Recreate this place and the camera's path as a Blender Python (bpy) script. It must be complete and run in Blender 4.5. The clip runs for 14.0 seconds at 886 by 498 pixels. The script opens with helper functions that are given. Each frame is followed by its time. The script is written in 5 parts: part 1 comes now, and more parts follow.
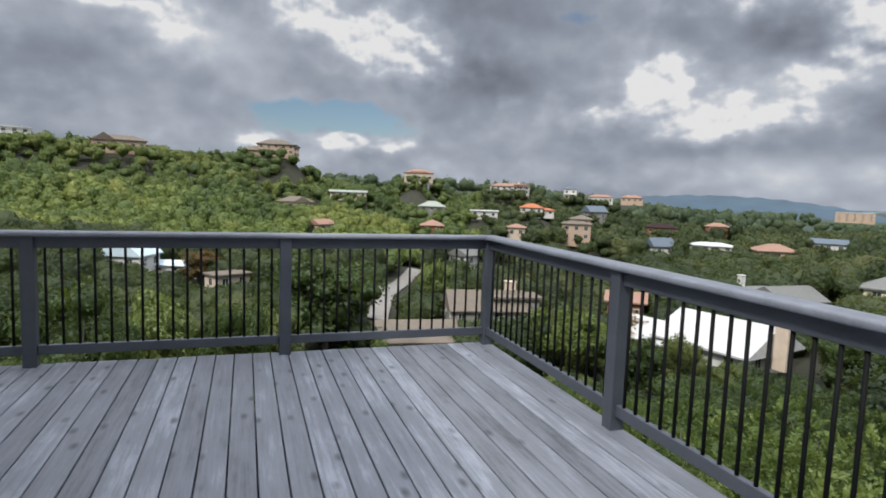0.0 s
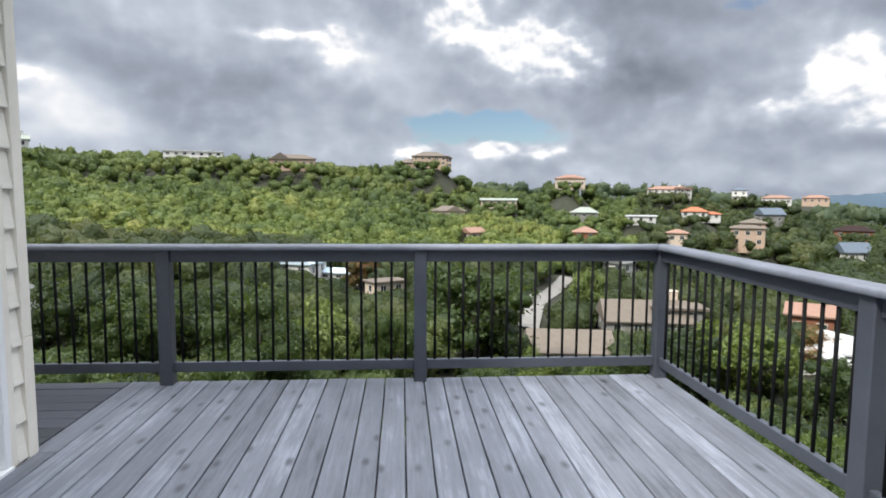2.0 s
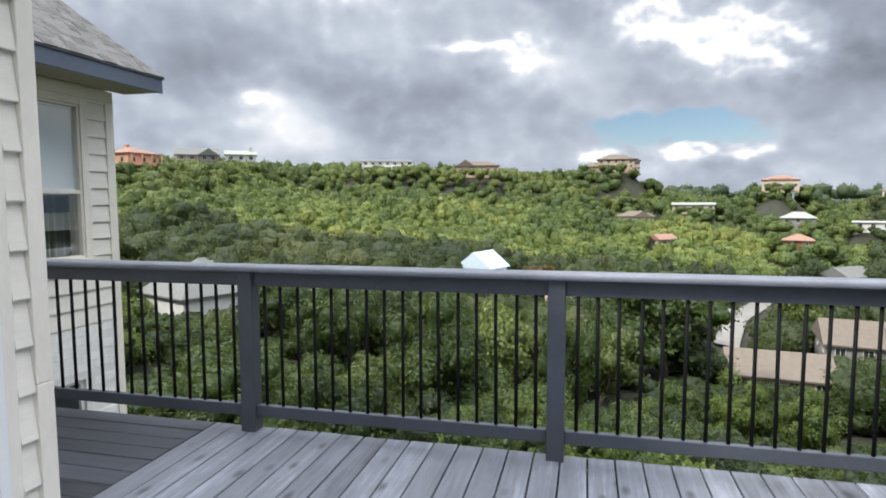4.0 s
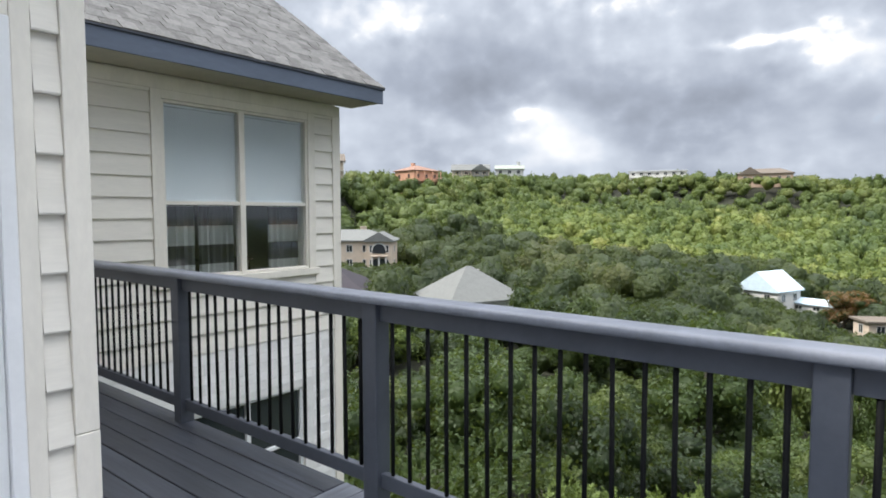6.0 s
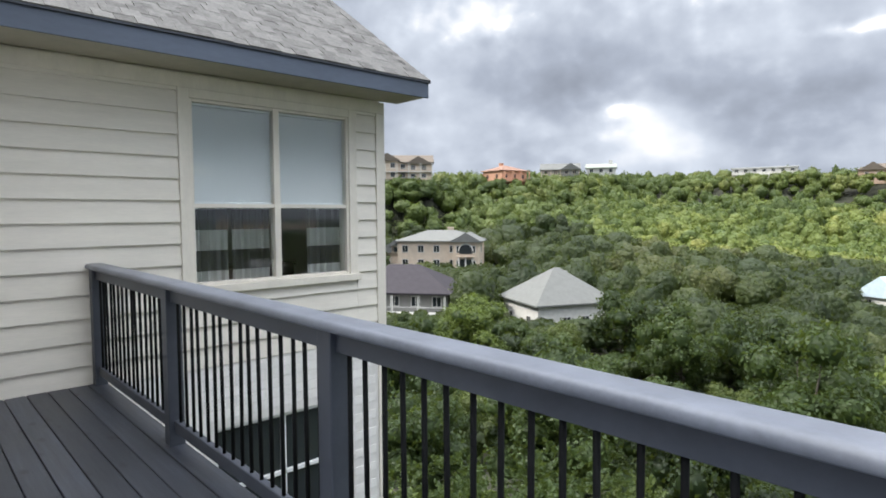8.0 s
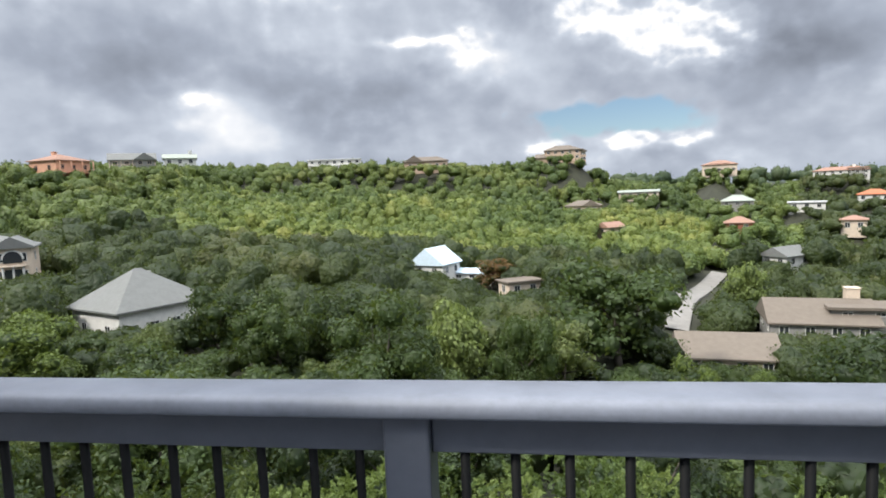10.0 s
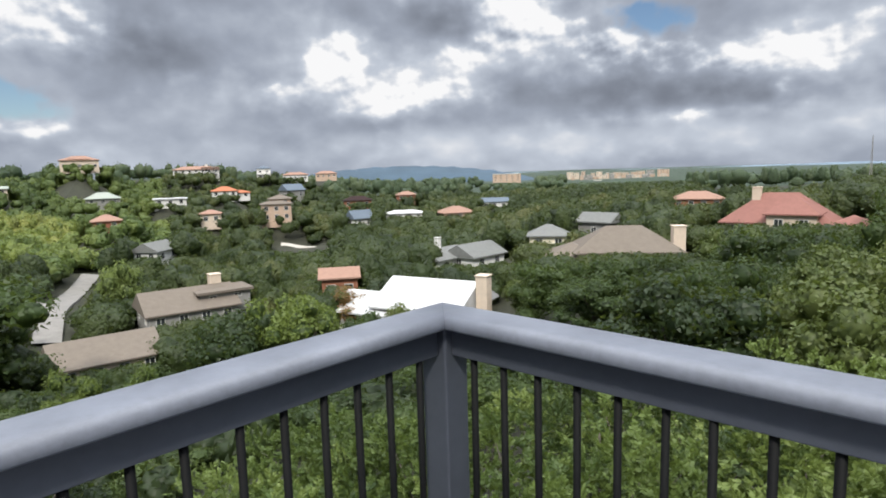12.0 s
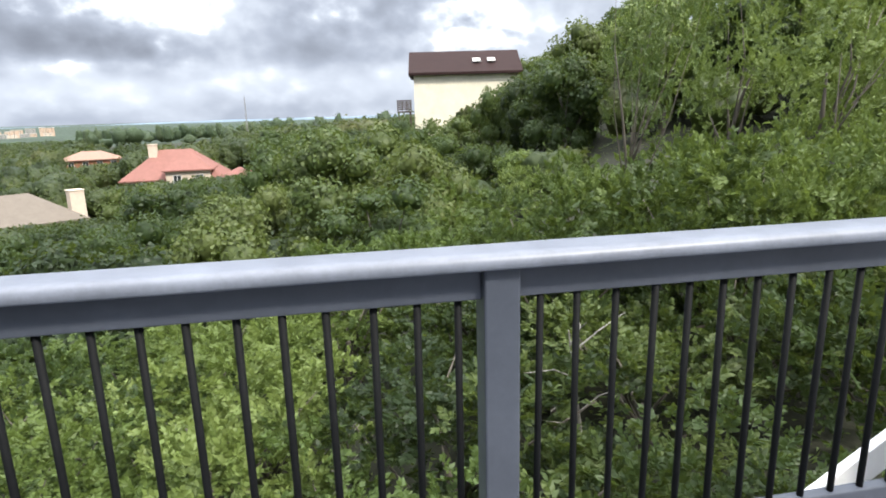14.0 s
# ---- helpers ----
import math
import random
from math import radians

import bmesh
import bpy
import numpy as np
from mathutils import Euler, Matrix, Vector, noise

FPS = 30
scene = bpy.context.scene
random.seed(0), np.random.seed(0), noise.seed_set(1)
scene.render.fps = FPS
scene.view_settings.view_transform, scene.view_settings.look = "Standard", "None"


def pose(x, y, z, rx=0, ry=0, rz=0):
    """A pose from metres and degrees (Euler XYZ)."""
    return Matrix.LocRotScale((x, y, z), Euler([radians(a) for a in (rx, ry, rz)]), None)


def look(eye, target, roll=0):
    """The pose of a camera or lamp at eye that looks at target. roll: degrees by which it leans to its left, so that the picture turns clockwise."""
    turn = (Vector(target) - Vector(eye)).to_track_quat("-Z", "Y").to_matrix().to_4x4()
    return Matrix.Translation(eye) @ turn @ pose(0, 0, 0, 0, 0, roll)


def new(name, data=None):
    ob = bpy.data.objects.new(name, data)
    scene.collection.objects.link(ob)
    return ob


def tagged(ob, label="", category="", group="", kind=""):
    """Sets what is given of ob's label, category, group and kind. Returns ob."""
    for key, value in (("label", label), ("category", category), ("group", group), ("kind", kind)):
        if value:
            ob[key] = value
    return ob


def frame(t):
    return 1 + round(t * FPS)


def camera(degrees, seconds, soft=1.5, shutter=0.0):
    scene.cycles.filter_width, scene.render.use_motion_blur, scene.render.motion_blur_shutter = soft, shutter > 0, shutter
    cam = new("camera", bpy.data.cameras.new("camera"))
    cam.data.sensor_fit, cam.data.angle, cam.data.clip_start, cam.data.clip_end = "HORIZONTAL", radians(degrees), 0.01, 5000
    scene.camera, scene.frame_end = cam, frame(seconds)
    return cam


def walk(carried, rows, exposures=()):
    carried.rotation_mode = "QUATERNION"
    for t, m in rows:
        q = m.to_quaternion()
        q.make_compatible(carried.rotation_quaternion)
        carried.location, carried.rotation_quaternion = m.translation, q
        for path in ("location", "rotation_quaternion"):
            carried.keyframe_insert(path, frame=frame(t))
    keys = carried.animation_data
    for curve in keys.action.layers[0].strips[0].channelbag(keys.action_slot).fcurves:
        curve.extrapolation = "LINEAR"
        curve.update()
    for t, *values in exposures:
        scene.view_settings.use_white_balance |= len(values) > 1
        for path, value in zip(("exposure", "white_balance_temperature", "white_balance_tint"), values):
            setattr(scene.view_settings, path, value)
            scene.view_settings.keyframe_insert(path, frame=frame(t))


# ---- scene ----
cam = camera(73.4, 14.0, soft=1.8)
PATH = [
    (0, pose(-2.115, -4.980, 1.390, 84.39, -2.03, -18.32)),
    (0.5, pose(-2.079, -4.851, 1.355, 84.58, -1.57, -14.13)),
    (1, pose(-2.014, -4.690, 1.354, 84.16, -1.21, -11.02)),
    (1.5, pose(-1.954, -4.504, 1.358, 84.70, -0.84, -7.66)),
    (2, pose(-1.934, -4.277, 1.354, 84.83, -0.33, -3.95)),
    (4.5, pose(-1.633, -2.830, 1.374, 85.50, -0.13, 19.44)),
    (5, pose(-1.637, -2.549, 1.364, 85.40, -0.29, 25.94)),
    (5.5, pose(-1.645, -2.267, 1.368, 86.33, 0.10, 31.66)),
    (6, pose(-1.631, -1.959, 1.373, 86.57, 0.12, 38.59)),
    (6.5, pose(-1.648, -1.695, 1.381, 86.65, -0.07, 45.04)),
    (7, pose(-1.697, -1.474, 1.388, 86.70, 0.22, 48.86)),
    (9.5, pose(-1.582, -1.138, 1.390, 85.90, 1.82, 25.96)),
    (10, pose(-1.538, -1.134, 1.381, 84.84, 2.44, 8.81)),
    (10.5, pose(-1.416, -1.111, 1.392, 83.45, 2.21, -7.00)),
    (11, pose(-1.307, -1.100, 1.401, 83.21, 1.78, -20.99)),
    (11.5, pose(-1.229, -1.103, 1.401, 82.95, 1.65, -33.86)),
    (12, pose(-1.194, -1.123, 1.387, 82.37, 1.74, -47.16)),
    (12.5, pose(-1.210, -1.164, 1.356, 80.42, 2.51, -62.07)),
    (13, pose(-1.257, -1.241, 1.354, 78.03, 2.30, -75.80)),
    (13.5, pose(-1.307, -1.397, 1.355, 76.40, 2.16, -86.29)),
    (14, pose(-1.382, -1.627, 1.335, 76.82, 1.48, -100.52)),
]
walk(cam, PATH, exposures=[(0, -0.33), (1, -0.12), (2, 0.1), (5, 0.24), (7, 0.38), (9.5, 0.3), (10.5, 0.08), (12.5, -0.03), (13, 0.13), (13.5, 0.52), (14, 0.62)])


# ---- world, sun ----
def node(tree, kind, ins=None, **props):
    n = tree.nodes.new(kind)
    for k, v in props.items():
        setattr(n, k, v)
    for k, v in (ins or {}).items():
        if isinstance(v, bpy.types.NodeSocket):
            tree.links.new(v, n.inputs[k])
        else:
            n.inputs[k].default_value = v
    return n


def calc(tree, op, a, b=0.0, c=0.0, clamp=False):
    return node(tree, "ShaderNodeMath", {0: a, 1: b, 2: c}, operation=op, use_clamp=clamp).outputs[0]


def ramp(tree, fac, stops, interp="LINEAR"):
    n = node(tree, "ShaderNodeValToRGB", {0: fac})
    n.color_ramp.interpolation = interp
    els = n.color_ramp.elements
    while len(els) < len(stops):
        els.new(0.5)
    for e, (p, c) in zip(els, stops):
        e.position = p
        e.color = (*c, 1) if len(c) == 3 else c
    return n.outputs[0]


def mixc(tree, fac, a, b, blend="MIX"):
    n = node(tree, "ShaderNodeMix", data_type="RGBA", blend_type=blend)
    for i, v in ((0, fac), (6, a), (7, b)):
        if isinstance(v, bpy.types.NodeSocket):
            tree.links.new(v, n.inputs[i])
        else:
            n.inputs[i].default_value = v if i == 0 else (*v[:3], 1)
    return n.outputs[2]


SUN_AZ, SUN_EL = 130.0, 46.0      # degrees left of +y, degrees up

world = bpy.data.worlds.new("sky")
scene.world = world
world.use_nodes = True
wt = world.node_tree
wt.nodes.clear()
sky = node(wt, "ShaderNodeTexSky", sky_type="NISHITA", sun_disc=False, sun_elevation=radians(SUN_EL),
           sun_rotation=radians(-SUN_AZ), air_density=1.0, dust_density=0.3, ozone_density=3.0)
coord = node(wt, "ShaderNodeTexCoord").outputs["Generated"]
sep = node(wt, "ShaderNodeSeparateXYZ", {0: coord})
sx, sy, sz = sep.outputs
az_n = calc(wt, "MULTIPLY", calc(wt, "ARCTAN2", calc(wt, "MULTIPLY", sx, -1.0), sy), 57.296)
el_n = calc(wt, "MULTIPLY", calc(wt, "ARCSINE", sz), 57.296)


def cloud_noise(shift, lift, scale, detail=6.0, rough=0.4):
    """Cloud texture over direction and height, flattened towards the horizon; shift and lift move the sampling point, in degrees."""
    h = calc(wt, "POWER", calc(wt, "MAXIMUM", calc(wt, "ADD", el_n, 4.0 + lift), 0.1), 0.8)
    p = node(wt, "ShaderNodeCombineXYZ", {0: calc(wt, "MULTIPLY", calc(wt, "ADD", az_n, shift), 0.1), 1: calc(wt, "MULTIPLY", h, 0.27), 2: 3.7}).outputs[0]
    return node(wt, "ShaderNodeTexNoise", {"Vector": p, "Scale": scale, "Detail": detail, "Roughness": rough, "Distortion": 0.0}).outputs[0]


big = cloud_noise(0, 0, 0.75)
puff, puff_up = cloud_noise(0, 0, 1.3), cloud_noise(-0.8, 1.1, 1.3)
curl, curl_up = cloud_noise(40, 0, 4.6), cloud_noise(39.8, 0.4, 4.6)
swell = calc(wt, "SUBTRACT", puff, puff_up)
relief = calc(wt, "ADD", swell, calc(wt, "MULTIPLY", calc(wt, "SUBTRACT", curl, curl_up), 0.8))
ragged = calc(wt, "SUBTRACT", calc(wt, "ADD", calc(wt, "MULTIPLY", curl, 0.55), calc(wt, "MULTIPLY", puff, 0.45)), 0.5)


def patch(az, el, wa, we):
    """A soft patch of cloud or clear sky round a direction, 0 to 1."""
    u = calc(wt, "DIVIDE", calc(wt, "SUBTRACT", az_n, az), wa)
    v = calc(wt, "DIVIDE", calc(wt, "SUBTRACT", el_n, el), we)
    q = calc(wt, "ADD", calc(wt, "MULTIPLY", u, u), calc(wt, "MULTIPLY", v, v))
    return calc(wt, "EXPONENT", calc(wt, "MULTIPLY", q, -1.0))


def total(rows):
    s = None
    for az, el, wa, we, amp in rows:
        g = calc(wt, "MULTIPLY", patch(az, el, wa, we), amp)
        s = g if s is None else calc(wt, "ADD", s, g)
    return s


def smooth(value, low, high, to=1.0):
    return node(wt, "ShaderNodeMapRange", {"Value": value, "From Min": low, "From Max": high, "To Min": 0.0, "To Max": to}, interpolation_type="SMOOTHSTEP").outputs[0]


gaps = total([(-6.9, 6.5, 8, 1.9, 0.95), (-66.4, 12.5, 4, 1.8, 0.7), (-110, 10.5, 5, 1.6, 0.7), (-30, 15.5, 2.2, 1.4, 0.5)])
heads = total([(-13, 13.2, 4.6, 2.8, 1.0), (-16.5, 11.2, 4, 1.6, 0.4), (-5, 16.2, 3.8, 2.6, 0.85), (-37.6, 10.4, 2.8, 3.2, 1.0), (-41, 6.2, 3.2, 1.4, 0.7), (-50.5, 10.0, 3.0, 1.8, 0.75), (-55, 13, 4.5, 2.8, 0.95),
               (-62, 10.2, 5.5, 2.2, 0.74), (-71, 8.5, 4, 1.6, 0.6), (-78, 8.6, 6, 2.2, 0.74), (-91, 8.5, 5, 2.0, 0.6), (-103.5, 7.6, 6, 2.8, 0.98), (-8.4, 4.4, 2.8, 1.0, 0.95), (-1, 4.1, 2.6, 0.7, 0.75), (-13.5, 4.2, 3, 0.6, 0.6),
               (5.5, 13.2, 2.6, 2.6, 0.62), (12, 14.1, 4.2, 0.6, 0.8), (30.2, 9.4, 2.4, 1.0, 0.5), (-44, 9.2, 5, 2.6, 0.46), (-48, 6.8, 6, 1.1, 0.55), (-33, 7.2, 3.5, 1.4, 0.42), (-70, 4.2, 10, 0.7, 0.42), (44, 17.5, 5, 2.0, 0.65), (-46, 17.5, 6, 2.6, 0.8), (24, 19, 7, 2, 0.55)])
glows = total([(28, 7, 5.5, 3.4, 0.24), (45, 8, 14, 5, 0.08), (42, 18, 10, 3, 0.1), (4, 11.5, 7, 3, 0.12), (-60, 2.0, 40, 1.6, 0.12), (12, 4.5, 14, 1.4, 0.10), (-84, 3.0, 30, 1.6, 0.12)])
dark = total([(-85, 9, 32, 9, 0.07), (-55, 14, 16, 9, 0.04), (-24, 10.2, 7.5, 2.6, 0.30), (-23, 17, 8, 4, 0.18), (38, 12.2, 9, 2.6, 0.16), (19, 10.2, 8, 2.2, 0.14), (-46, 4.4, 8, 0.9, 0.10), (-58, 6.4, 9, 1.3, 0.16), (-72, 5.6, 8, 1.2, 0.14), (-90, 5.2, 9, 1.1, 0.12), (-47, 13.4, 3.2, 1.8, 0.2), (0, 10, 6, 1.4, 0.08)])
head = smooth(calc(wt, "ADD", heads, calc(wt, "MULTIPLY", ragged, 2.3)), 0.38, 0.82)
veil = smooth(calc(wt, "ADD", heads, calc(wt, "MULTIPLY", ragged, 1.4)), 0.0, 0.8, 0.23)
cover = calc(wt, "SUBTRACT", 1.0, calc(wt, "MULTIPLY", smooth(calc(wt, "ADD", gaps, calc(wt, "MULTIPLY", ragged, 1.6)), 0.26, 0.6), calc(wt, "SUBTRACT", 1.0, head)))
tone = calc(wt, "ADD", calc(wt, "MULTIPLY", big, 0.5), 0.315)
tone = calc(wt, "SUBTRACT", calc(wt, "ADD", tone, glows), dark)
tone = calc(wt, "ADD", tone, veil)
tone = calc(wt, "ADD", tone, calc(wt, "ADD", calc(wt, "MULTIPLY", swell, 0.5), calc(wt, "MULTIPLY", calc(wt, "SUBTRACT", curl, 0.5), 0.2)))
tone = calc(wt, "ADD", tone, calc(wt, "MULTIPLY", head, calc(wt, "ADD", 0.15, calc(wt, "MULTIPLY", relief, 1.6))))
high = node(wt, "ShaderNodeMapRange", {"Value": el_n, "From Min": 20.0, "From Max": 65.0, "To Min": 0.0, "To Max": 0.38}).outputs[0]
tone = calc(wt, "ADD", tone, high)
cloud = ramp(wt, tone, [(0.22, (0.18, 0.2, 0.245)), (0.50, (0.35, 0.39, 0.47)), (0.72, (0.55, 0.6, 0.685)), (1.0, (0.96, 0.96, 0.97))])
back_sky = node(wt, "ShaderNodeBackground", {0: sky.outputs[0], 1: 0.09})
glow = node(wt, "ShaderNodeMapRange", {"Value": el_n, "From Min": 22.0, "From Max": 55.0, "To Min": 1.0, "To Max": 3.7}, interpolation_type="SMOOTHSTEP").outputs[0]
back_cloud = node(wt, "ShaderNodeBackground", {0: cloud, 1: glow})
mixed = node(wt, "ShaderNodeMixShader", {0: cover, 1: back_sky.outputs[0], 2: back_cloud.outputs[0]})
node(wt, "ShaderNodeOutputWorld", {0: mixed.outputs[0]})

sun_data = bpy.data.lights.new("sun", "SUN")
sun_data.energy, sun_data.angle, sun_data.color = 3.3, radians(6), (1.0, 0.95, 0.86)
sun = new("sun", sun_data)
sun.matrix_world = look((-math.sin(radians(SUN_AZ)) * math.cos(radians(SUN_EL)), math.cos(radians(SUN_AZ)) * math.cos(radians(SUN_EL)), math.sin(radians(SUN_EL))), (0, 0, 0))


# ---- materials ----
def material(name, rough=0.6, metal=0.0):
    m = bpy.data.materials.new(name)
    m.use_nodes = True
    b = m.node_tree.nodes["Principled BSDF"]
    b.inputs["Roughness"].default_value, b.inputs["Metallic"].default_value = rough, metal
    return m, m.node_tree, b


def surface(name, base, rough=0.6, metal=0.0, scale=(8, 8, 8), var=0.25, fine=60, bump=0.15, per_object=0.0, rough_var=0.15, coarse=1.0, depth=0.01):
    """A paint, wood or stone surface: two scales of tone, a fine relief and, with per_object, a tone of its own for each piece."""
    m, t, b = material(name, rough, metal)
    co = node(t, "ShaderNodeTexCoord").outputs["Object"]
    mp = node(t, "ShaderNodeMapping", {"Vector": co, "Scale": scale}).outputs[0]
    if per_object:
        rnd = node(t, "ShaderNodeObjectInfo").outputs["Random"]
        rnd = calc(t, "FRACT", calc(t, "ADD", rnd, node(t, "ShaderNodeNewGeometry").outputs["Random Per Island"]))
        off = node(t, "ShaderNodeCombineXYZ", {0: calc(t, "MULTIPLY", rnd, 37.0), 1: calc(t, "MULTIPLY", rnd, 91.0), 2: 0.0}).outputs[0]
        mp = node(t, "ShaderNodeVectorMath", {0: mp, 1: off}, operation="ADD").outputs[0]
    n1 = node(t, "ShaderNodeTexNoise", {"Vector": mp, "Scale": coarse, "Detail": 6.0, "Roughness": 0.6}).outputs[0]
    n2 = node(t, "ShaderNodeTexNoise", {"Vector": mp, "Scale": fine / 8.0, "Detail": 4.0, "Roughness": 0.65}).outputs[0]
    v = calc(t, "ADD", calc(t, "MULTIPLY", n1, 0.65), calc(t, "MULTIPLY", n2, 0.35))
    if per_object:
        v = calc(t, "ADD", v, calc(t, "MULTIPLY", calc(t, "SUBTRACT", rnd, 0.5), per_object))
    lo, hi = tuple(c * (1 - var) for c in base), tuple(min(1, c * (1 + var)) for c in base)
    col = ramp(t, v, [(0.3, lo), (0.7, hi)])
    t.links.new(col, b.inputs["Base Color"])
    t.links.new(calc(t, "ADD", rough - rough_var / 2, calc(t, "MULTIPLY", n2, rough_var)), b.inputs["Roughness"])
    bp = node(t, "ShaderNodeBump", {"Height": v, "Strength": bump, "Distance": depth}).outputs[0]
    t.links.new(bp, b.inputs["Normal"])
    return m


def foliage(name, stops, patch_scale=0.0, gloss=0.5, trans=0.3):
    """Leaves: a hue for each plant or patch, a tone for each leaf, and light through the blade."""
    m, t, b = material(name, gloss)
    island = node(t, "ShaderNodeNewGeometry").outputs["Random Per Island"]
    if patch_scale:
        co = node(t, "ShaderNodeTexCoord").outputs["Object"]
        r = node(t, "ShaderNodeTexNoise", {"Vector": co, "Scale": patch_scale * 0.14, "Detail": 2.0, "Roughness": 0.5}).outputs[0]
        r = node(t, "ShaderNodeMapRange", {"Value": r, "From Min": 0.35, "From Max": 0.65}).outputs[0]
        flat = node(t, "ShaderNodeMapping", {"Vector": co, "Scale": (1, 1, 0.15)}).outputs[0]
        cell = node(t, "ShaderNodeTexVoronoi", {"Vector": flat, "Scale": patch_scale}).outputs["Color"]
        cell = node(t, "ShaderNodeSeparateColor", {0: cell}).outputs[0]
        r = calc(t, "ADD", calc(t, "MULTIPLY", r, 0.5), calc(t, "MULTIPLY", cell, 0.5))
    else:
        r = node(t, "ShaderNodeObjectInfo").outputs["Random"]
    f = calc(t, "ADD", calc(t, "MULTIPLY", r, 0.84), calc(t, "MULTIPLY", island, 0.16))
    col = ramp(t, f, stops)
    if patch_scale:
        tuft = node(t, "ShaderNodeTexVoronoi", {"Vector": co, "Scale": 1.1}).outputs["Distance"]
        fleck = node(t, "ShaderNodeTexNoise", {"Vector": co, "Scale": 2.2, "Detail": 3.0}).outputs[0]
        col = mixc(t, node(t, "ShaderNodeMapRange", {"Value": fleck, "From Min": 0.38, "From Max": 0.62, "To Min": 0.0, "To Max": 0.55}).outputs[0], col, stops[0][1])
        t.links.new(node(t, "ShaderNodeBump", {"Height": tuft, "Strength": 0.9, "Distance": 0.5}, invert=True).outputs[0], b.inputs["Normal"])
    t.links.new(col, b.inputs["Base Color"])
    b.inputs["Specular IOR Level"].default_value = 0.3
    tr = node(t, "ShaderNodeBsdfTranslucent", {0: mixc(t, 0.5, col, (0.25, 0.32, 0.04))})
    mx = node(t, "ShaderNodeMixShader", {0: trans, 1: b.outputs[0], 2: tr.outputs[0]})
    t.links.new(mx.outputs[0], t.nodes["Material Output"].inputs[0])
    return m


def glass(name, tint=(0.9, 0.95, 0.95)):
    m, t, b = material(name, 0.02)
    b.inputs["Base Color"].default_value = (*tint, 1)
    b.inputs["Transmission Weight"].default_value = 1.0
    b.inputs["IOR"].default_value = 1.52
    return m


def planks(name, base, along, rough=0.6):
    """Worn painted planks: long grain, scuffed blotches down to pale wood, knots; along: the axis of the grain."""
    m, t, b = material(name, rough)
    co = node(t, "ShaderNodeTexCoord").outputs["Object"]
    rnd = node(t, "ShaderNodeObjectInfo").outputs["Random"]
    off = node(t, "ShaderNodeCombineXYZ", {0: calc(t, "MULTIPLY", rnd, 53.0), 1: calc(t, "MULTIPLY", rnd, 117.0), 2: calc(t, "MULTIPLY", rnd, 31.0)}).outputs[0]
    p = node(t, "ShaderNodeVectorMath", {0: co, 1: off}, operation="ADD").outputs[0]
    lng, wide = ((1.3, 26, 26), (1.6, 5, 5)) if along == "x" else ((26, 1.3, 26), (5, 1.6, 5))
    grain = node(t, "ShaderNodeTexNoise", {"Vector": node(t, "ShaderNodeMapping", {"Vector": p, "Scale": lng}).outputs[0], "Scale": 1.6, "Detail": 6.0, "Roughness": 0.65}).outputs[0]
    blot = node(t, "ShaderNodeTexNoise", {"Vector": node(t, "ShaderNodeMapping", {"Vector": p, "Scale": wide}).outputs[0], "Scale": 1.0, "Detail": 7.0, "Roughness": 0.7}).outputs[0]
    knot = node(t, "ShaderNodeTexVoronoi", {"Vector": node(t, "ShaderNodeMapping", {"Vector": p, "Scale": (3.2, 7.0, 1) if along == "x" else (7.0, 3.2, 1)}).outputs[0], "Scale": 1.0}).outputs["Distance"]
    knot = node(t, "ShaderNodeMapRange", {"Value": knot, "From Min": 0.06, "From Max": 0.2, "To Min": 0.4, "To Max": 1.0}).outputs[0]
    v = calc(t, "ADD", calc(t, "MULTIPLY", grain, 0.45), calc(t, "MULTIPLY", blot, 0.55))
    v = calc(t, "ADD", v, calc(t, "MULTIPLY", calc(t, "SUBTRACT", rnd, 0.5), 0.2))
    col = ramp(t, v, [(0.30, tuple(c * 0.4 for c in base)), (0.43, tuple(c * 0.78 for c in base)), (0.55, base), (0.7, tuple(c * 1.75 for c in base))])
    col = mixc(t, 1.0, col, node(t, "ShaderNodeCombineColor", {0: knot, 1: knot, 2: knot}).outputs[0], "MULTIPLY")
    t.links.new(col, b.inputs["Base Color"])
    t.links.new(calc(t, "ADD", rough - 0.12, calc(t, "MULTIPLY", blot, 0.3)), b.inputs["Roughness"])
    t.links.new(node(t, "ShaderNodeBump", {"Height": calc(t, "MULTIPLY", v, knot), "Strength": 0.6, "Distance": 0.004}).outputs[0], b.inputs["Normal"])
    return m


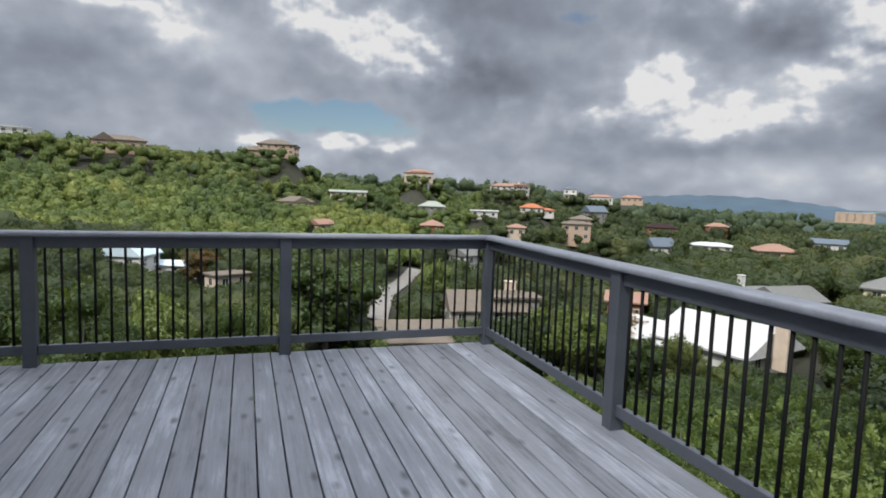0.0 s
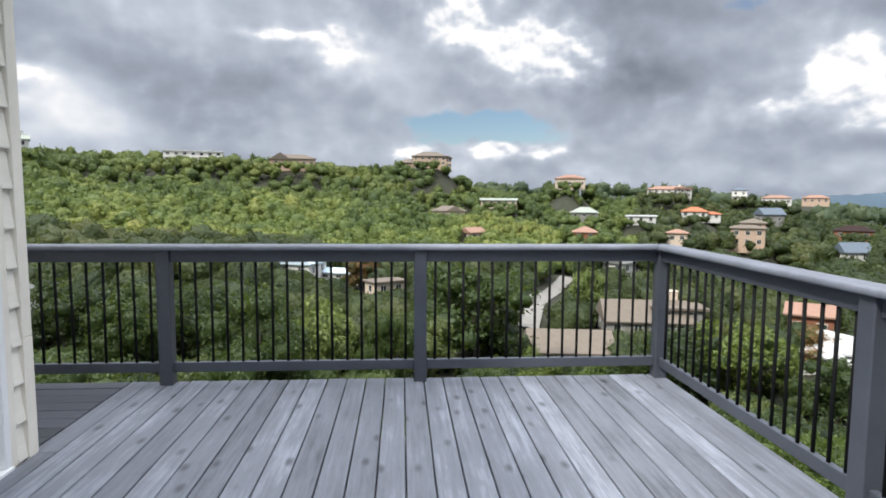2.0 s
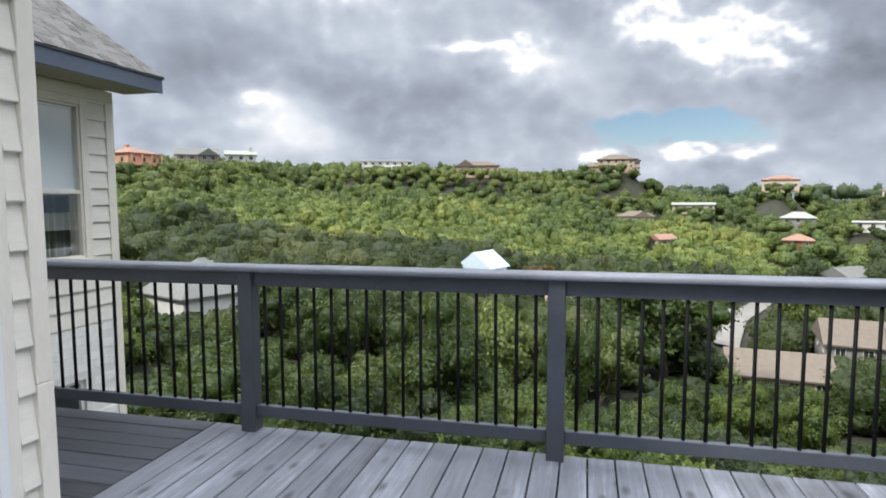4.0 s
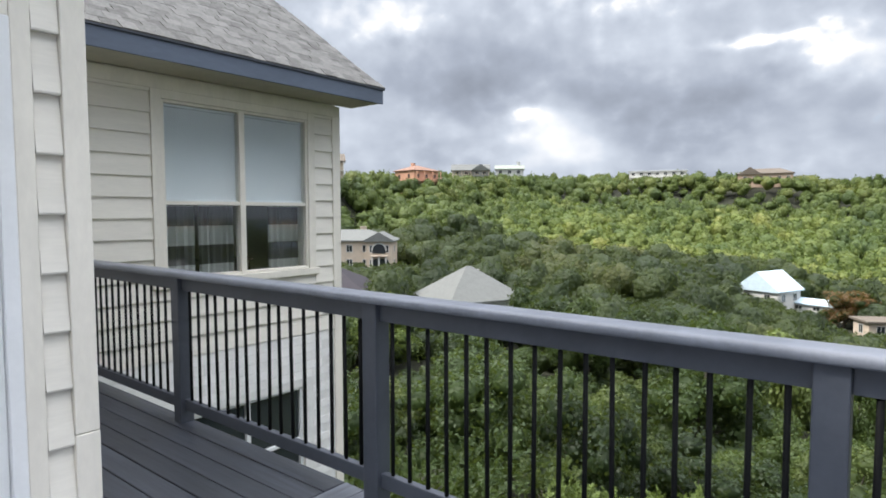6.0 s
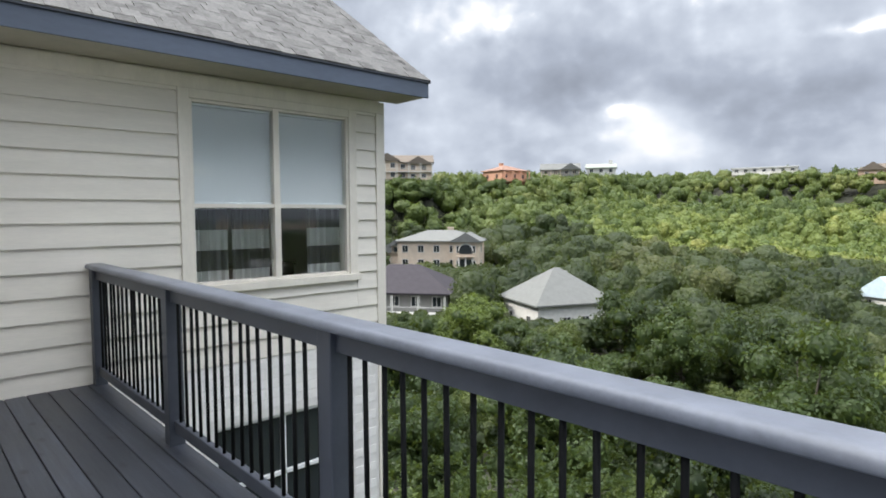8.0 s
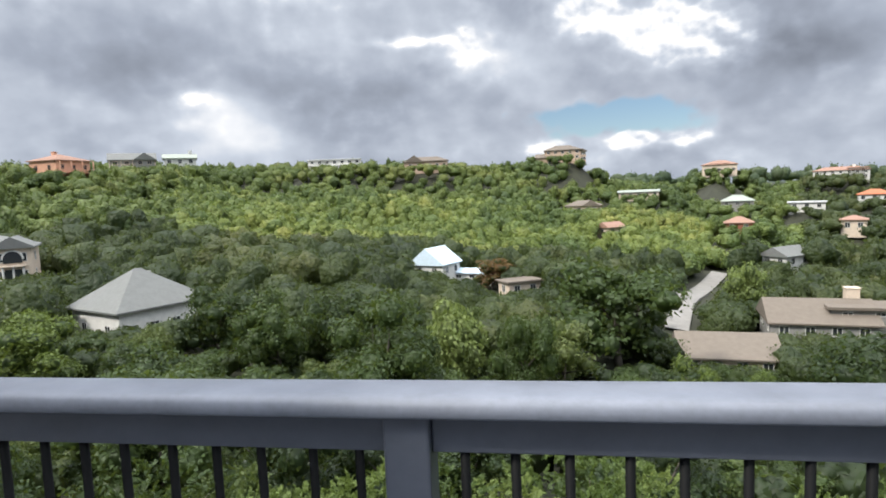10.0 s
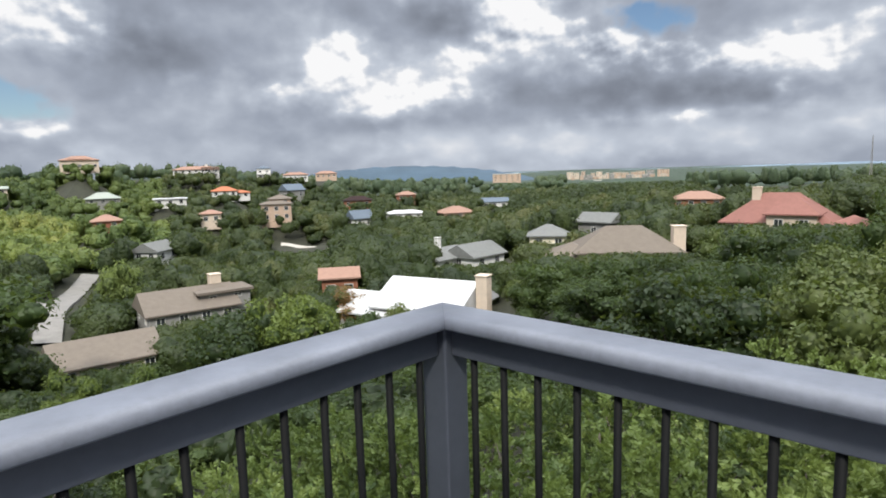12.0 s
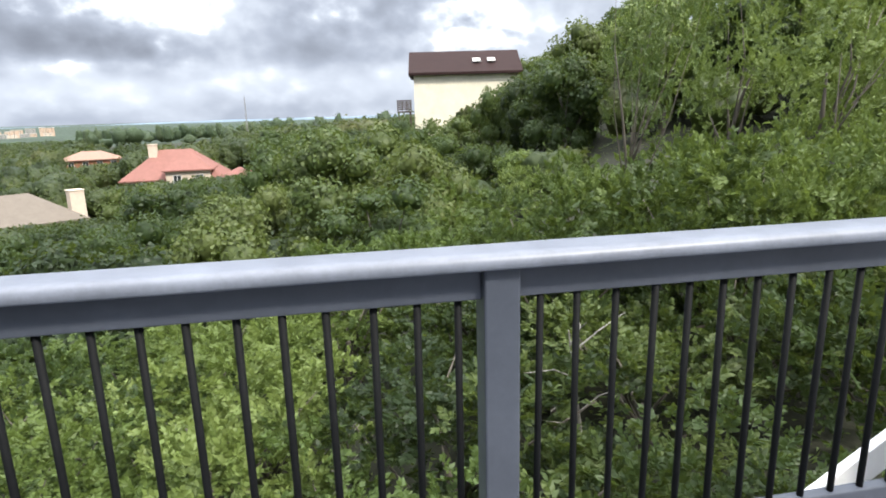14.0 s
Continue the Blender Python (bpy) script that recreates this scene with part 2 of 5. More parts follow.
M = {
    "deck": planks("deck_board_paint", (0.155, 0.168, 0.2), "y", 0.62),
    # walkway boards: same planks with a much darker base colour, less rough
    "deck_dark": planks("walkway_board_darker", (0.036, 0.041, 0.053), "x", 0.4),
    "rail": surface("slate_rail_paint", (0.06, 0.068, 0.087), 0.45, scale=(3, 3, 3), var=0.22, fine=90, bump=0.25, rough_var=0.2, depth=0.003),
    # lighter than the rails: sky light on the cap's top put into its colour
    "cap": surface("slate_cap_skylit", (0.145, 0.158, 0.19), 0.42, scale=(5, 5, 5), var=0.3, fine=90, bump=0.35, rough_var=0.25, depth=0.004),
    "baluster": surface("black_baluster_metal", (0.008, 0.0085, 0.009), 0.65, metal=0.0, var=0.3, bump=0.05),
    "siding": surface("beige_siding_paint", (0.75, 0.715, 0.645), 0.6, scale=(6, 1.2, 10), var=0.1, fine=80, bump=0.25, per_object=0.12, depth=0.003),
    "trim": surface("beige_trim_paint", (0.77, 0.73, 0.65), 0.55, scale=(5, 5, 2), var=0.1, fine=70, bump=0.2, depth=0.003),
    "white": surface("white_frame_paint", (0.78, 0.79, 0.8), 0.4, var=0.05, bump=0.05),
    "fascia": surface("slate_blue_fascia_paint", (0.10, 0.125, 0.175), 0.5, scale=(4, 1, 4), var=0.18, bump=0.15),
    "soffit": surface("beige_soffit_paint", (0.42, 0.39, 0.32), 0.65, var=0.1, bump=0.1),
    "shingle": surface("grey_shingle", (0.125, 0.123, 0.12), 0.9, scale=(30, 30, 30), var=0.4, fine=120, bump=0.8, per_object=0.3, depth=0.006),
    "brick": surface("white_painted_brick", (0.82, 0.81, 0.79), 0.7, scale=(10, 10, 10), var=0.1, fine=90, bump=0.5, per_object=0.14, depth=0.006),
    "mortar": surface("pale_mortar", (0.72, 0.71, 0.69), 0.9, var=0.12, bump=0.4),
    "blind": surface("white_blind_slat", (0.88, 0.89, 0.9), 0.5, var=0.04, bump=0.02),
    "room": surface("dim_room_plaster", (0.42, 0.40, 0.36), 0.8, var=0.1),
    "curtain_light": surface("pale_curtain_band", (0.82, 0.82, 0.8), 0.9, var=0.1, bump=0.3),
    "curtain_dark": surface("dark_curtain_band", (0.13, 0.13, 0.135), 0.9, var=0.15, bump=0.3),
    "dark_wood": surface("dark_wood", (0.06, 0.04, 0.03), 0.5, var=0.3),
    "beam": surface("weathered_beam", (0.16, 0.15, 0.14), 0.8, scale=(3, 3, 3), var=0.3, bump=0.4),
    "soil": surface("dry_leafy_soil", (0.026, 0.028, 0.015), 0.95, scale=(0.35, 0.35, 0.35), var=0.5, fine=40, bump=0.8, depth=0.2),
    "bark": surface("grey_bark", (0.09, 0.077, 0.062), 0.9, scale=(6, 6, 2), var=0.4, fine=60, bump=0.8, depth=0.02),
    "dead_wood": surface("bleached_dead_wood", (0.24, 0.225, 0.2), 0.85, scale=(4, 4, 4), var=0.25, bump=0.4),
    "asphalt": surface("pale_worn_asphalt", (0.21, 0.2, 0.185), 0.9, scale=(0.5, 0.5, 0.5), var=0.2, fine=40, bump=0.2),
    "concrete": surface("pale_concrete", (0.46, 0.43, 0.38), 0.85, scale=(0.6, 0.6, 0.6), var=0.15, bump=0.2),
    "pane": glass("window_glass"),
    "house_glass": material("dark_house_window", 0.08)[0],
    "leaf_near": foliage("near_leaves", [(0.0, (0.032, 0.055, 0.02)), (0.35, (0.075, 0.115, 0.032)), (0.7, (0.135, 0.185, 0.05)), (1.0, (0.22, 0.27, 0.09))]),
    "leaf_mid": foliage("tree_leaves", [(0.0, (0.018, 0.031, 0.013)), (0.3, (0.032, 0.054, 0.018)), (0.7, (0.058, 0.09, 0.027)), (1.0, (0.125, 0.15, 0.048))]),
    "leaf_rust": foliage("rust_leaves", [(0.0, (0.12, 0.06, 0.025)), (1.0, (0.22, 0.12, 0.05))]),
    "leaf_bright": foliage("bright_leaves", [(0.0, (0.085, 0.125, 0.028)), (1.0, (0.15, 0.195, 0.045))]),
    # sun and cloud shade over the woods are put into these three leaf colours
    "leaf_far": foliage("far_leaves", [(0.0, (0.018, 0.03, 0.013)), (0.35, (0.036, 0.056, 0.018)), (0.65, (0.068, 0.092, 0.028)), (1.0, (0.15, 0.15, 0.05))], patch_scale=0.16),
    "leaf_sunlit": foliage("sunlit_hillside_leaves", [(0.0, (0.05, 0.082, 0.028)), (0.3, (0.115, 0.165, 0.046)), (0.62, (0.23, 0.28, 0.068)), (1.0, (0.39, 0.37, 0.1))], patch_scale=0.16),
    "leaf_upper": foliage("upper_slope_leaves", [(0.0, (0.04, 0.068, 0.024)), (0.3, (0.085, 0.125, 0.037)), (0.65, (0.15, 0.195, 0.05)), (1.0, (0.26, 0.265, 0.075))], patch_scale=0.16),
    # paler, bluer leaves: the haze of distance is put into the colour
    "leaf_hazed": foliage("hazed_distant_leaves", [(0.0, (0.05, 0.08, 0.045)), (0.5, (0.075, 0.11, 0.055)), (1.0, (0.13, 0.155, 0.075))], patch_scale=0.1),
    "far_wood": surface("far_woodland", (0.035, 0.055, 0.035), 0.95, scale=(0.03, 0.03, 0.03), var=0.45, fine=60, bump=0.8, depth=4.0),
    # hill and plain far off: blue of the haze painted into both colours
    "far_hill": surface("haze_blue_hill", (0.05, 0.085, 0.12), 0.95, scale=(0.01, 0.01, 0.01), var=0.25, fine=80, bump=0.4, depth=4.0),
    "plain": surface("hazed_plain", (0.14, 0.19, 0.24), 0.95, scale=(0.006, 0.006, 0.002), var=0.4, fine=80, bump=0.1),
}
M["baluster"].node_tree.nodes["Principled BSDF"].inputs["Specular IOR Level"].default_value = 0.12
M["house_glass"].node_tree.nodes["Principled BSDF"].inputs["Base Color"].default_value = (0.03, 0.035, 0.04, 1)
TINT = {
    "white_wall": (0.66, 0.65, 0.62), "cream": (0.6, 0.5, 0.4), "tan": (0.5, 0.37, 0.28), "pink": (0.6, 0.34, 0.235), "brick_red": (0.28, 0.12, 0.075),
    "grey_wall": (0.27, 0.265, 0.25), "beige": (0.8, 0.73, 0.58), "roof_grey": (0.17, 0.175, 0.168), "roof_purple": (0.05, 0.045, 0.052),
    "roof_red": (0.24, 0.115, 0.095), "roof_orange": (0.4, 0.15, 0.08), "roof_tan": (0.165, 0.14, 0.115), "roof_brown": (0.03, 0.016, 0.015),
    "roof_white": (0.52, 0.525, 0.53), "roof_pale_green": (0.3, 0.33, 0.29), "roof_clay": (0.3, 0.185, 0.14), "roof_slate": (0.12, 0.15, 0.185), "metal_blue": (0.55, 0.66, 0.74),
}
for key, rgb in TINT.items():
    M[key] = surface(key + "_finish", rgb, 0.75, scale=(1.2, 1.2, 1.2), var=0.14, fine=50, bump=0.3, per_object=0.1, depth=0.02)
    M[key].node_tree.nodes["Principled BSDF"].inputs["Specular IOR Level"].default_value = 0.15


# ---- builders ----
def finish(name, bm, mat, smooth=False):
    me = bpy.data.meshes.new(name)
    bm.to_mesh(me)
    bm.free()
    for m in (mat if isinstance(mat, (list, tuple)) else [mat]):
        me.materials.append(M[m] if isinstance(m, str) else m)
    if smooth:
        me.polygons.foreach_set("use_smooth", [True] * len(me.polygons))
    return me


def part(name, bm, mat, parent=None, label="", smooth=False):
    ob = new(name, bm if isinstance(bm, bpy.types.Mesh) else finish(name, bm, mat, smooth))
    ob.parent = parent
    return tagged(ob, label) if label else ob


def box(x0, y0, z0, x1, y1, z1, bevel=0.0, bm=None, m=None):
    """A block between two corners, its edges rounded by bevel."""
    bm = bm or bmesh.new()
    mat = Matrix.LocRotScale(((x0 + x1) / 2, (y0 + y1) / 2, (z0 + z1) / 2), None, (abs(x1 - x0), abs(y1 - y0), abs(z1 - z0)))
    r = bmesh.ops.create_cube(bm, size=1, matrix=(m @ mat) if m else mat)
    if bevel:
        edges = list({e for v in r["verts"] for e in v.link_edges})
        bmesh.ops.bevel(bm, geom=edges, offset=bevel, segments=2, affect="EDGES", profile=0.5)
    return bm


def prism(points, d0, d1, axis="y", bm=None, m=None):
    """A flat outline (two coordinates a point) drawn out along an axis from d0 to d1."""
    bm = bm or bmesh.new()

    def put(p, d):
        v = {"x": (d, p[0], p[1]), "y": (p[0], d, p[1]), "z": (p[0], p[1], d)}[axis]
        return bm.verts.new(m @ Vector(v) if m else v)
    a, b = [put(p, d0) for p in points], [put(p, d1) for p in points]
    n = len(points)
    bm.faces.new(a), bm.faces.new(b[::-1])
    for i in range(n):
        bm.faces.new((a[i], b[i], b[(i + 1) % n], a[(i + 1) % n]))
    bmesh.ops.recalc_face_normals(bm, faces=bm.faces[:])
    return bm


def tube(points, radii, sides=8, bm=None):
    """A bent, tapered round limb through the points."""
    bm = bm or bmesh.new()
    rings = []
    for i, (p, r) in enumerate(zip(points, radii)):
        a, b = Vector(points[max(0, i - 1)]), Vector(points[min(len(points) - 1, i + 1)])
        q = (b - a).to_track_quat("Z", "Y").to_matrix()
        rings.append([bm.verts.new(Vector(p) + q @ Vector((r * math.cos(t), r * math.sin(t), 0))) for t in (2 * math.pi * k / sides for k in range(sides))])
    for u, v in zip(rings, rings[1:]):
        for k in range(sides):
            bm.faces.new((u[k], u[(k + 1) % sides], v[(k + 1) % sides], v[k]))
    bm.faces.new(rings[0][::-1]), bm.faces.new(rings[-1])
    return bm


def empty(name, at, label, category, group="", kind="", turn=0.0):
    ob = new(name)
    ob.empty_display_size = 0.1
    ob.matrix_world = pose(*at, 0, 0, turn)
    return tagged(ob, label, category, group, kind)


# ---- deck ----
BAY, GAP, RIGHT_BAY = 1.8, 1.8 / 17, 1.8 / 17 * 19
CORNER_X, CORNER_Y = -3.875, -1.147      # outer corner of the house beside the deck
WING_X, WING_Y = -7.24, 2.99
DECK_BACK = -7.2


def rail_cap(name, x0, y0, x1, y1, parent, mitre0=0.0, mitre1=0.0):
    """A rounded cap board along a rail; a mitre shears its end by its half width."""
    a, b = Vector((x0, y0, 0)), Vector((x1, y1, 0))
    d = (b - a).normalized()
    s = Vector((-d.y, d.x, 0))
    prof = [(-0.068, 0.962), (-0.072, 0.967), (-0.072, 0.978), (-0.0695, 0.988), (-0.063, 0.9955), (-0.053, 0.9995), (-0.03, 1.0015), (0.03, 1.0015), (0.053, 0.9995), (0.063, 0.9955), (0.0695, 0.988), (0.072, 0.978), (0.072, 0.967), (0.068, 0.962)]
    bm = bmesh.new()
    rings = []
    n = max(2, int((b - a).length / 0.3))
    for i in range(n + 1):
        f = i / n
        ring = []
        for u, z in prof:
            sh = (mitre0 * u if i == 0 else 0) + (mitre1 * u if i == n else 0)
            p = a + (b - a) * f + s * u + d * sh
            wob = 0.0015 * noise.noise((p.x * 2.1, p.y * 2.1, u * 30))
            ring.append(bm.verts.new((p.x + s.x * wob, p.y + s.y * wob, z + wob)))
        rings.append(ring)
    for r0, r1 in zip(rings, rings[1:]):
        for k in range(len(prof)):
            bm.faces.new((r0[k], r0[(k + 1) % len(prof)], r1[(k + 1) % len(prof)], r1[k]))
    bm.faces.new(rings[0][::-1]), bm.faces.new(rings[-1])
    bmesh.ops.recalc_face_normals(bm, faces=bm.faces[:])
    return part(name, bm, "cap", parent, "weathered slate-grey cap board, sky light in its paler tone", smooth=True)


BALUSTER = finish("baluster", tube([(0, 0, 0.13), (0, 0, 0.9)], [0.0098, 0.0098], 8), "baluster", True)
BALUSTER_RAW = [random.uniform(-1, 1) for _ in range(400)]


def railing(label, axis, posts, group):
    """Posts, upper and lower rail between them, balusters and cap. axis: the way it runs; posts: places along it."""
    top = empty("deck_railing", (0, 0, 0), label, "railing", group)

    def at(u, v, z):
        return (u, v, z) if axis == "x" else (v, u, z)

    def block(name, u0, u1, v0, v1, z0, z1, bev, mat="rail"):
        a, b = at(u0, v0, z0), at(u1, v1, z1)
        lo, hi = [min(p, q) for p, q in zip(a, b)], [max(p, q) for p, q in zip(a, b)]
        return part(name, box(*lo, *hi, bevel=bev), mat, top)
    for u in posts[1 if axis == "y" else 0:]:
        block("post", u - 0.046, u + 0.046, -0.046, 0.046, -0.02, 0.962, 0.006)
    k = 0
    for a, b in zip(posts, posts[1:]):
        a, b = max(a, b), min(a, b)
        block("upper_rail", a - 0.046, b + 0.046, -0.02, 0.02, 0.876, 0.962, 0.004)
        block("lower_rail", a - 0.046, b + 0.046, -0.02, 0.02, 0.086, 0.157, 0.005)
        count = round((a - b) / GAP) - 1
        step = (a - b) / (count + 1)
        for i in range(count):
            o = new("baluster", BALUSTER)
            o.parent = top
            k += 1
            o.matrix_basis = pose(*at(a - step * (i + 1), 0, 0), 0.4 * BALUSTER_RAW[k], 0.4 * BALUSTER_RAW[k + 90], 0)
    return top


front = railing("slate-painted wooden deck railing with thin black metal balusters", "x", [0, -BAY, -2 * BAY, -3 * BAY, -7.17], "railings round the deck")
rail_cap("cap", 0.0, 0.0, WING_X + 0.012, 0.0, front, mitre0=1.0)
side = railing("slate-painted wooden side railing of the deck with black balusters", "y", [0, -RIGHT_BAY, -2 * RIGHT_BAY, -3 * RIGHT_BAY, -6.9], "railings round the deck")
rail_cap("cap", 0.0, 0.0, 0.0, DECK_BACK + 0.02, side, mitre0=-1.0)

# boards of the main deck run away from the house, those of the walkway run along it
deck = tagged(new("floor"), "weathered blue-grey painted plank deck, worn and scuffed", "deck floor", kind="structure")
joists = empty("deck_frame", (0, 0, -0.2), "weathered timber beams and joists under the deck", "deck frame", kind="structure")
for y in (-0.02, -1.6, -3.4, -5.2, -6.9):
    part("joist", box(WING_X + 0.05, y - 0.02, -0.04, 0.05, y + 0.02, 0.155, 0.004), "beam", joists)
# added sheet, itself unseen: closes the board gaps and keeps them dark
part("drain_panel", box(WING_X + 0.06, DECK_BACK, -0.262, 0.05, 0.045, -0.25), "beam", joists)
part("rim_board", box(0.052, DECK_BACK, -0.05, 0.088, 0.06, 0.15, 0.004), "beam", joists)
for x, y in ((-0.1, -0.15), (-3.6, -0.15), (-0.1, -3.6), (-0.1, -6.6), (-6.9, -0.15)):
    part("support_post", box(x - 0.07, y - 0.07, -9.0, x + 0.07, y + 0.07, -0.06, 0.006), "beam", joists)

# ---- house beside the deck ----
house = empty("house_wall_north", (0, 0, 0), "beige lap-sided house wall beside the deck", "house wall", kind="structure")
LAP = 0.196


def lap_row(name, face, length, parent):
    """One lap-siding board: thick at its lower edge, thin at its upper one."""
    bm = bmesh.new()
    prism([(0, 0), (0.03, 0), (0.032, 0.006), (0.007, LAP + 0.012), (0, LAP + 0.012)], 0, length, "y", bm)
    return finish(name, bm, "siding")


def siding(parent, origin, turn, length, z0, z1):
    me = lap_row("siding_board", None, length, parent)
    z = z0
    while z < z1 - 0.02:
        o = new("siding_board", me)
        o.parent = parent
        o.matrix_basis = pose(origin[0], origin[1], z, 0, 0, turn) @ Matrix.Diagonal((1, 1, min(1, (z1 - z) / LAP), 1))
        z += LAP


# wall with the sliding door, facing the deck
DOOR_Y0, DOOR_Y1, DOOR_H = -3.2, -1.325, 1.99
part("core", box(CORNER_X - 0.16, DOOR_Y1, -0.15, CORNER_X - 0.004, CORNER_Y - 0.004, 3.0), "trim", house)
part("core", box(CORNER_X - 0.16, DOOR_Y0, DOOR_H, CORNER_X - 0.004, DOOR_Y1, 3.0), "trim", house)
part("core", box(CORNER_X - 0.16, DECK_BACK, -0.15, CORNER_X - 0.004, DOOR_Y0, 3.0), "trim", house)
siding(house, (CORNER_X - 0.004, DOOR_Y1 + 0.054), 0, CORNER_Y - 0.046 - DOOR_Y1 - 0.054, 0.0, 2.95)
siding(house, (CORNER_X - 0.004, DOOR_Y0), 0, DOOR_Y1 + 0.052 - DOOR_Y0, DOOR_H + 0.1, 2.95)
siding(house, (CORNER_X - 0.004, DECK_BACK), 0, DOOR_Y0 - 0.09 - DECK_BACK, 0.0, 2.95)
part("corner_board", box(CORNER_X - 0.002, CORNER_Y - 0.045, -0.03, CORNER_X + 0.034, CORNER_Y + 0.034, 0.62, 0.004), "trim", house)
part("corner_board", box(CORNER_X - 0.002, CORNER_Y - 0.044, 0.622, CORNER_X + 0.033, CORNER_Y + 0.033, 3.0, 0.004), "trim", house)
# wall along the walkway
part("core", box(WING_X, CORNER_Y - 0.16, -0.15, CORNER_X - 0.162, CORNER_Y - 0.004, 3.0), "trim", house)
siding(house, (CORNER_X - 0.04, CORNER_Y - 0.004), 90, CORNER_X - 0.04 - WING_X, 0.0, 2.95)
# back wall closing the deck
part("core", box(CORNER_X - 0.16, DECK_BACK - 0.2, -0.15, 0.4, DECK_BACK - 0.004, 3.0), "siding", house)
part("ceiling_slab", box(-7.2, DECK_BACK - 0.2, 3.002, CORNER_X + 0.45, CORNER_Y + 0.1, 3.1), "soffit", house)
tagged(part("roof", prism([(CORNER_X + 0.5, 3.05), (-5.6, 4.6), (-7.8, 3.05)], DECK_BACK - 0.3, CORNER_Y + 0.15, "y"), "shingle"),
                   "grey shingled roof over the house beside the deck", "roof", kind="structure")

door = empty("door_1", (CORNER_X, DOOR_Y1, 0), "white framed sliding glass patio door in the siding", "patio door", kind="structure")


def in_door(name, y0, z0, y1, z1, x0, x1, mat="white", parent=None, bev=0.004):
    return part(name, box(x0, y0 - DOOR_Y1, z0, x1, y1 - DOOR_Y1, z1, bev), mat, parent or door)


in_door("casing", DOOR_Y1 - 0.005, 0.0, DOOR_Y1 + 0.052, DOOR_H + 0.09, 0.0, 0.028, "trim")
in_door("casing", DOOR_Y0 - 0.088, 0.0, DOOR_Y0 + 0.005, DOOR_H + 0.09, 0.0, 0.028, "trim")
in_door("casing", DOOR_Y0 + 0.006, DOOR_H - 0.005, DOOR_Y1 - 0.006, DOOR_H + 0.089, 0.0, 0.027, "trim")
in_door("frame", DOOR_Y1 - 0.05, 0.02, DOOR_Y1 - 0.006, DOOR_H - 0.006, -0.1, 0.036)
in_door("frame", DOOR_Y1 - 0.09, 0.02, DOOR_Y1 - 0.051, DOOR_H - 0.04, -0.1, 0.012)
in_door("frame", DOOR_Y0 + 0.006, 0.02, DOOR_Y0 + 0.05, DOOR_H - 0.006, -0.1, 0.036)
in_door("frame", DOOR_Y0 + 0.051, DOOR_H - 0.05, DOOR_Y1 - 0.051, DOOR_H - 0.006, -0.1, 0.035)
in_door("track", DOOR_Y0 + 0.006, 0.0, DOOR_Y1 - 0.006, 0.019, -0.12, 0.05)
for y0, x in ((DOOR_Y0 + 0.055, -0.09), ((DOOR_Y0 + DOOR_Y1) / 2 - 0.03, -0.04)):
    y1 = y0 + 0.83
    leaf = in_door("sliding_panel", y0, 0.03, y0 + 0.06, DOOR_H - 0.06, x, x + 0.035)
    for nm, a, b, c, d in (("stile", y1 - 0.06, 0.03, y1, DOOR_H - 0.06), ("rail", y0 + 0.061, 0.03, y1 - 0.061, 0.12), ("rail", y0 + 0.061, DOOR_H - 0.13, y1 - 0.061, DOOR_H - 0.06)):
        in_door(nm, a, b, c, d, x, x + 0.034, parent=leaf)
    pn = in_door("pane", y0 + 0.061, 0.121, y1 - 0.061, DOOR_H - 0.131, x + 0.012, x + 0.02, "pane", leaf, 0)
    pn.visible_shadow = False
part("room_wall", box(-7.2, -6.9, -0.1, -7.1, CORNER_Y - 0.17, 3.0), "room", house)
part("room_floor", box(-7.1, -6.9, -0.1, CORNER_X - 0.17, CORNER_Y - 0.17, 0.0), "room", house)
part("room_wall", box(-7.1, -7.0, -0.1, CORNER_X - 0.17, -6.9, 3.0), "room", house)

# ---- wing of the house with the window ----
wing = empty("house_wing", (WING_X, 0, 0), "beige sided house wing over white painted brick, shingled roof", "house wing")
WIN_Y0, WIN_Y1, WIN_Z0, WIN_Z1 = 0.805, 2.515, 0.735, 2.455
LOW = (0.96, 2.43, -2.3, -0.66)       # lower window: y0, y1, z0, z1
EAVE_Z, EAVE_X, GABLE_Y, PITCH = 2.68, 0.56, 3.22, 0.70


def in_wing(name, y0, z0, y1, z1, x0, x1, mat, parent=None, bev=0.003, label=""):
    return part(name, box(x0, y0, z0, x1, y1, z1, bev), mat, parent or wing, label)


# wall core in pieces round the two openings
CY0 = CORNER_Y - 0.2
for y0, z0, y1, z1 in ((CY0, WIN_Z0, WIN_Y0, 2.95), (WIN_Y0, WIN_Z1, WIN_Y1, 2.95), (WIN_Y1, WIN_Z0, WING_Y - 0.02, 2.95), (CY0, LOW[3], WING_Y - 0.02, WIN_Z0),
                       (CY0, LOW[2], LOW[0], LOW[3]), (LOW[1], LOW[2], WING_Y - 0.02, LOW[3]), (CY0, -9, WING_Y - 0.02, LOW[2])):
    in_wing("core", y0, z0, y1, z1, -0.2, -0.012, "trim", bev=0)
in_wing("end_wall", WING_Y - 0.22, -9, WING_Y - 0.021, 2.9, -6.0, -0.201, "siding", bev=0)


def wing_rows(y0, y1, z0, z1):
    me = lap_row("siding_board", None, y1 - y0, wing)
    z = z0
    while z < z1 - 0.02:
        o = new("siding_board", me)
        o.parent = wing
        o.matrix_basis = pose(-0.012, y0, z, 0, 0, 0) @ Matrix.Diagonal((1, 1, min(1, (z1 - z) / LAP), 1))
        z += LAP


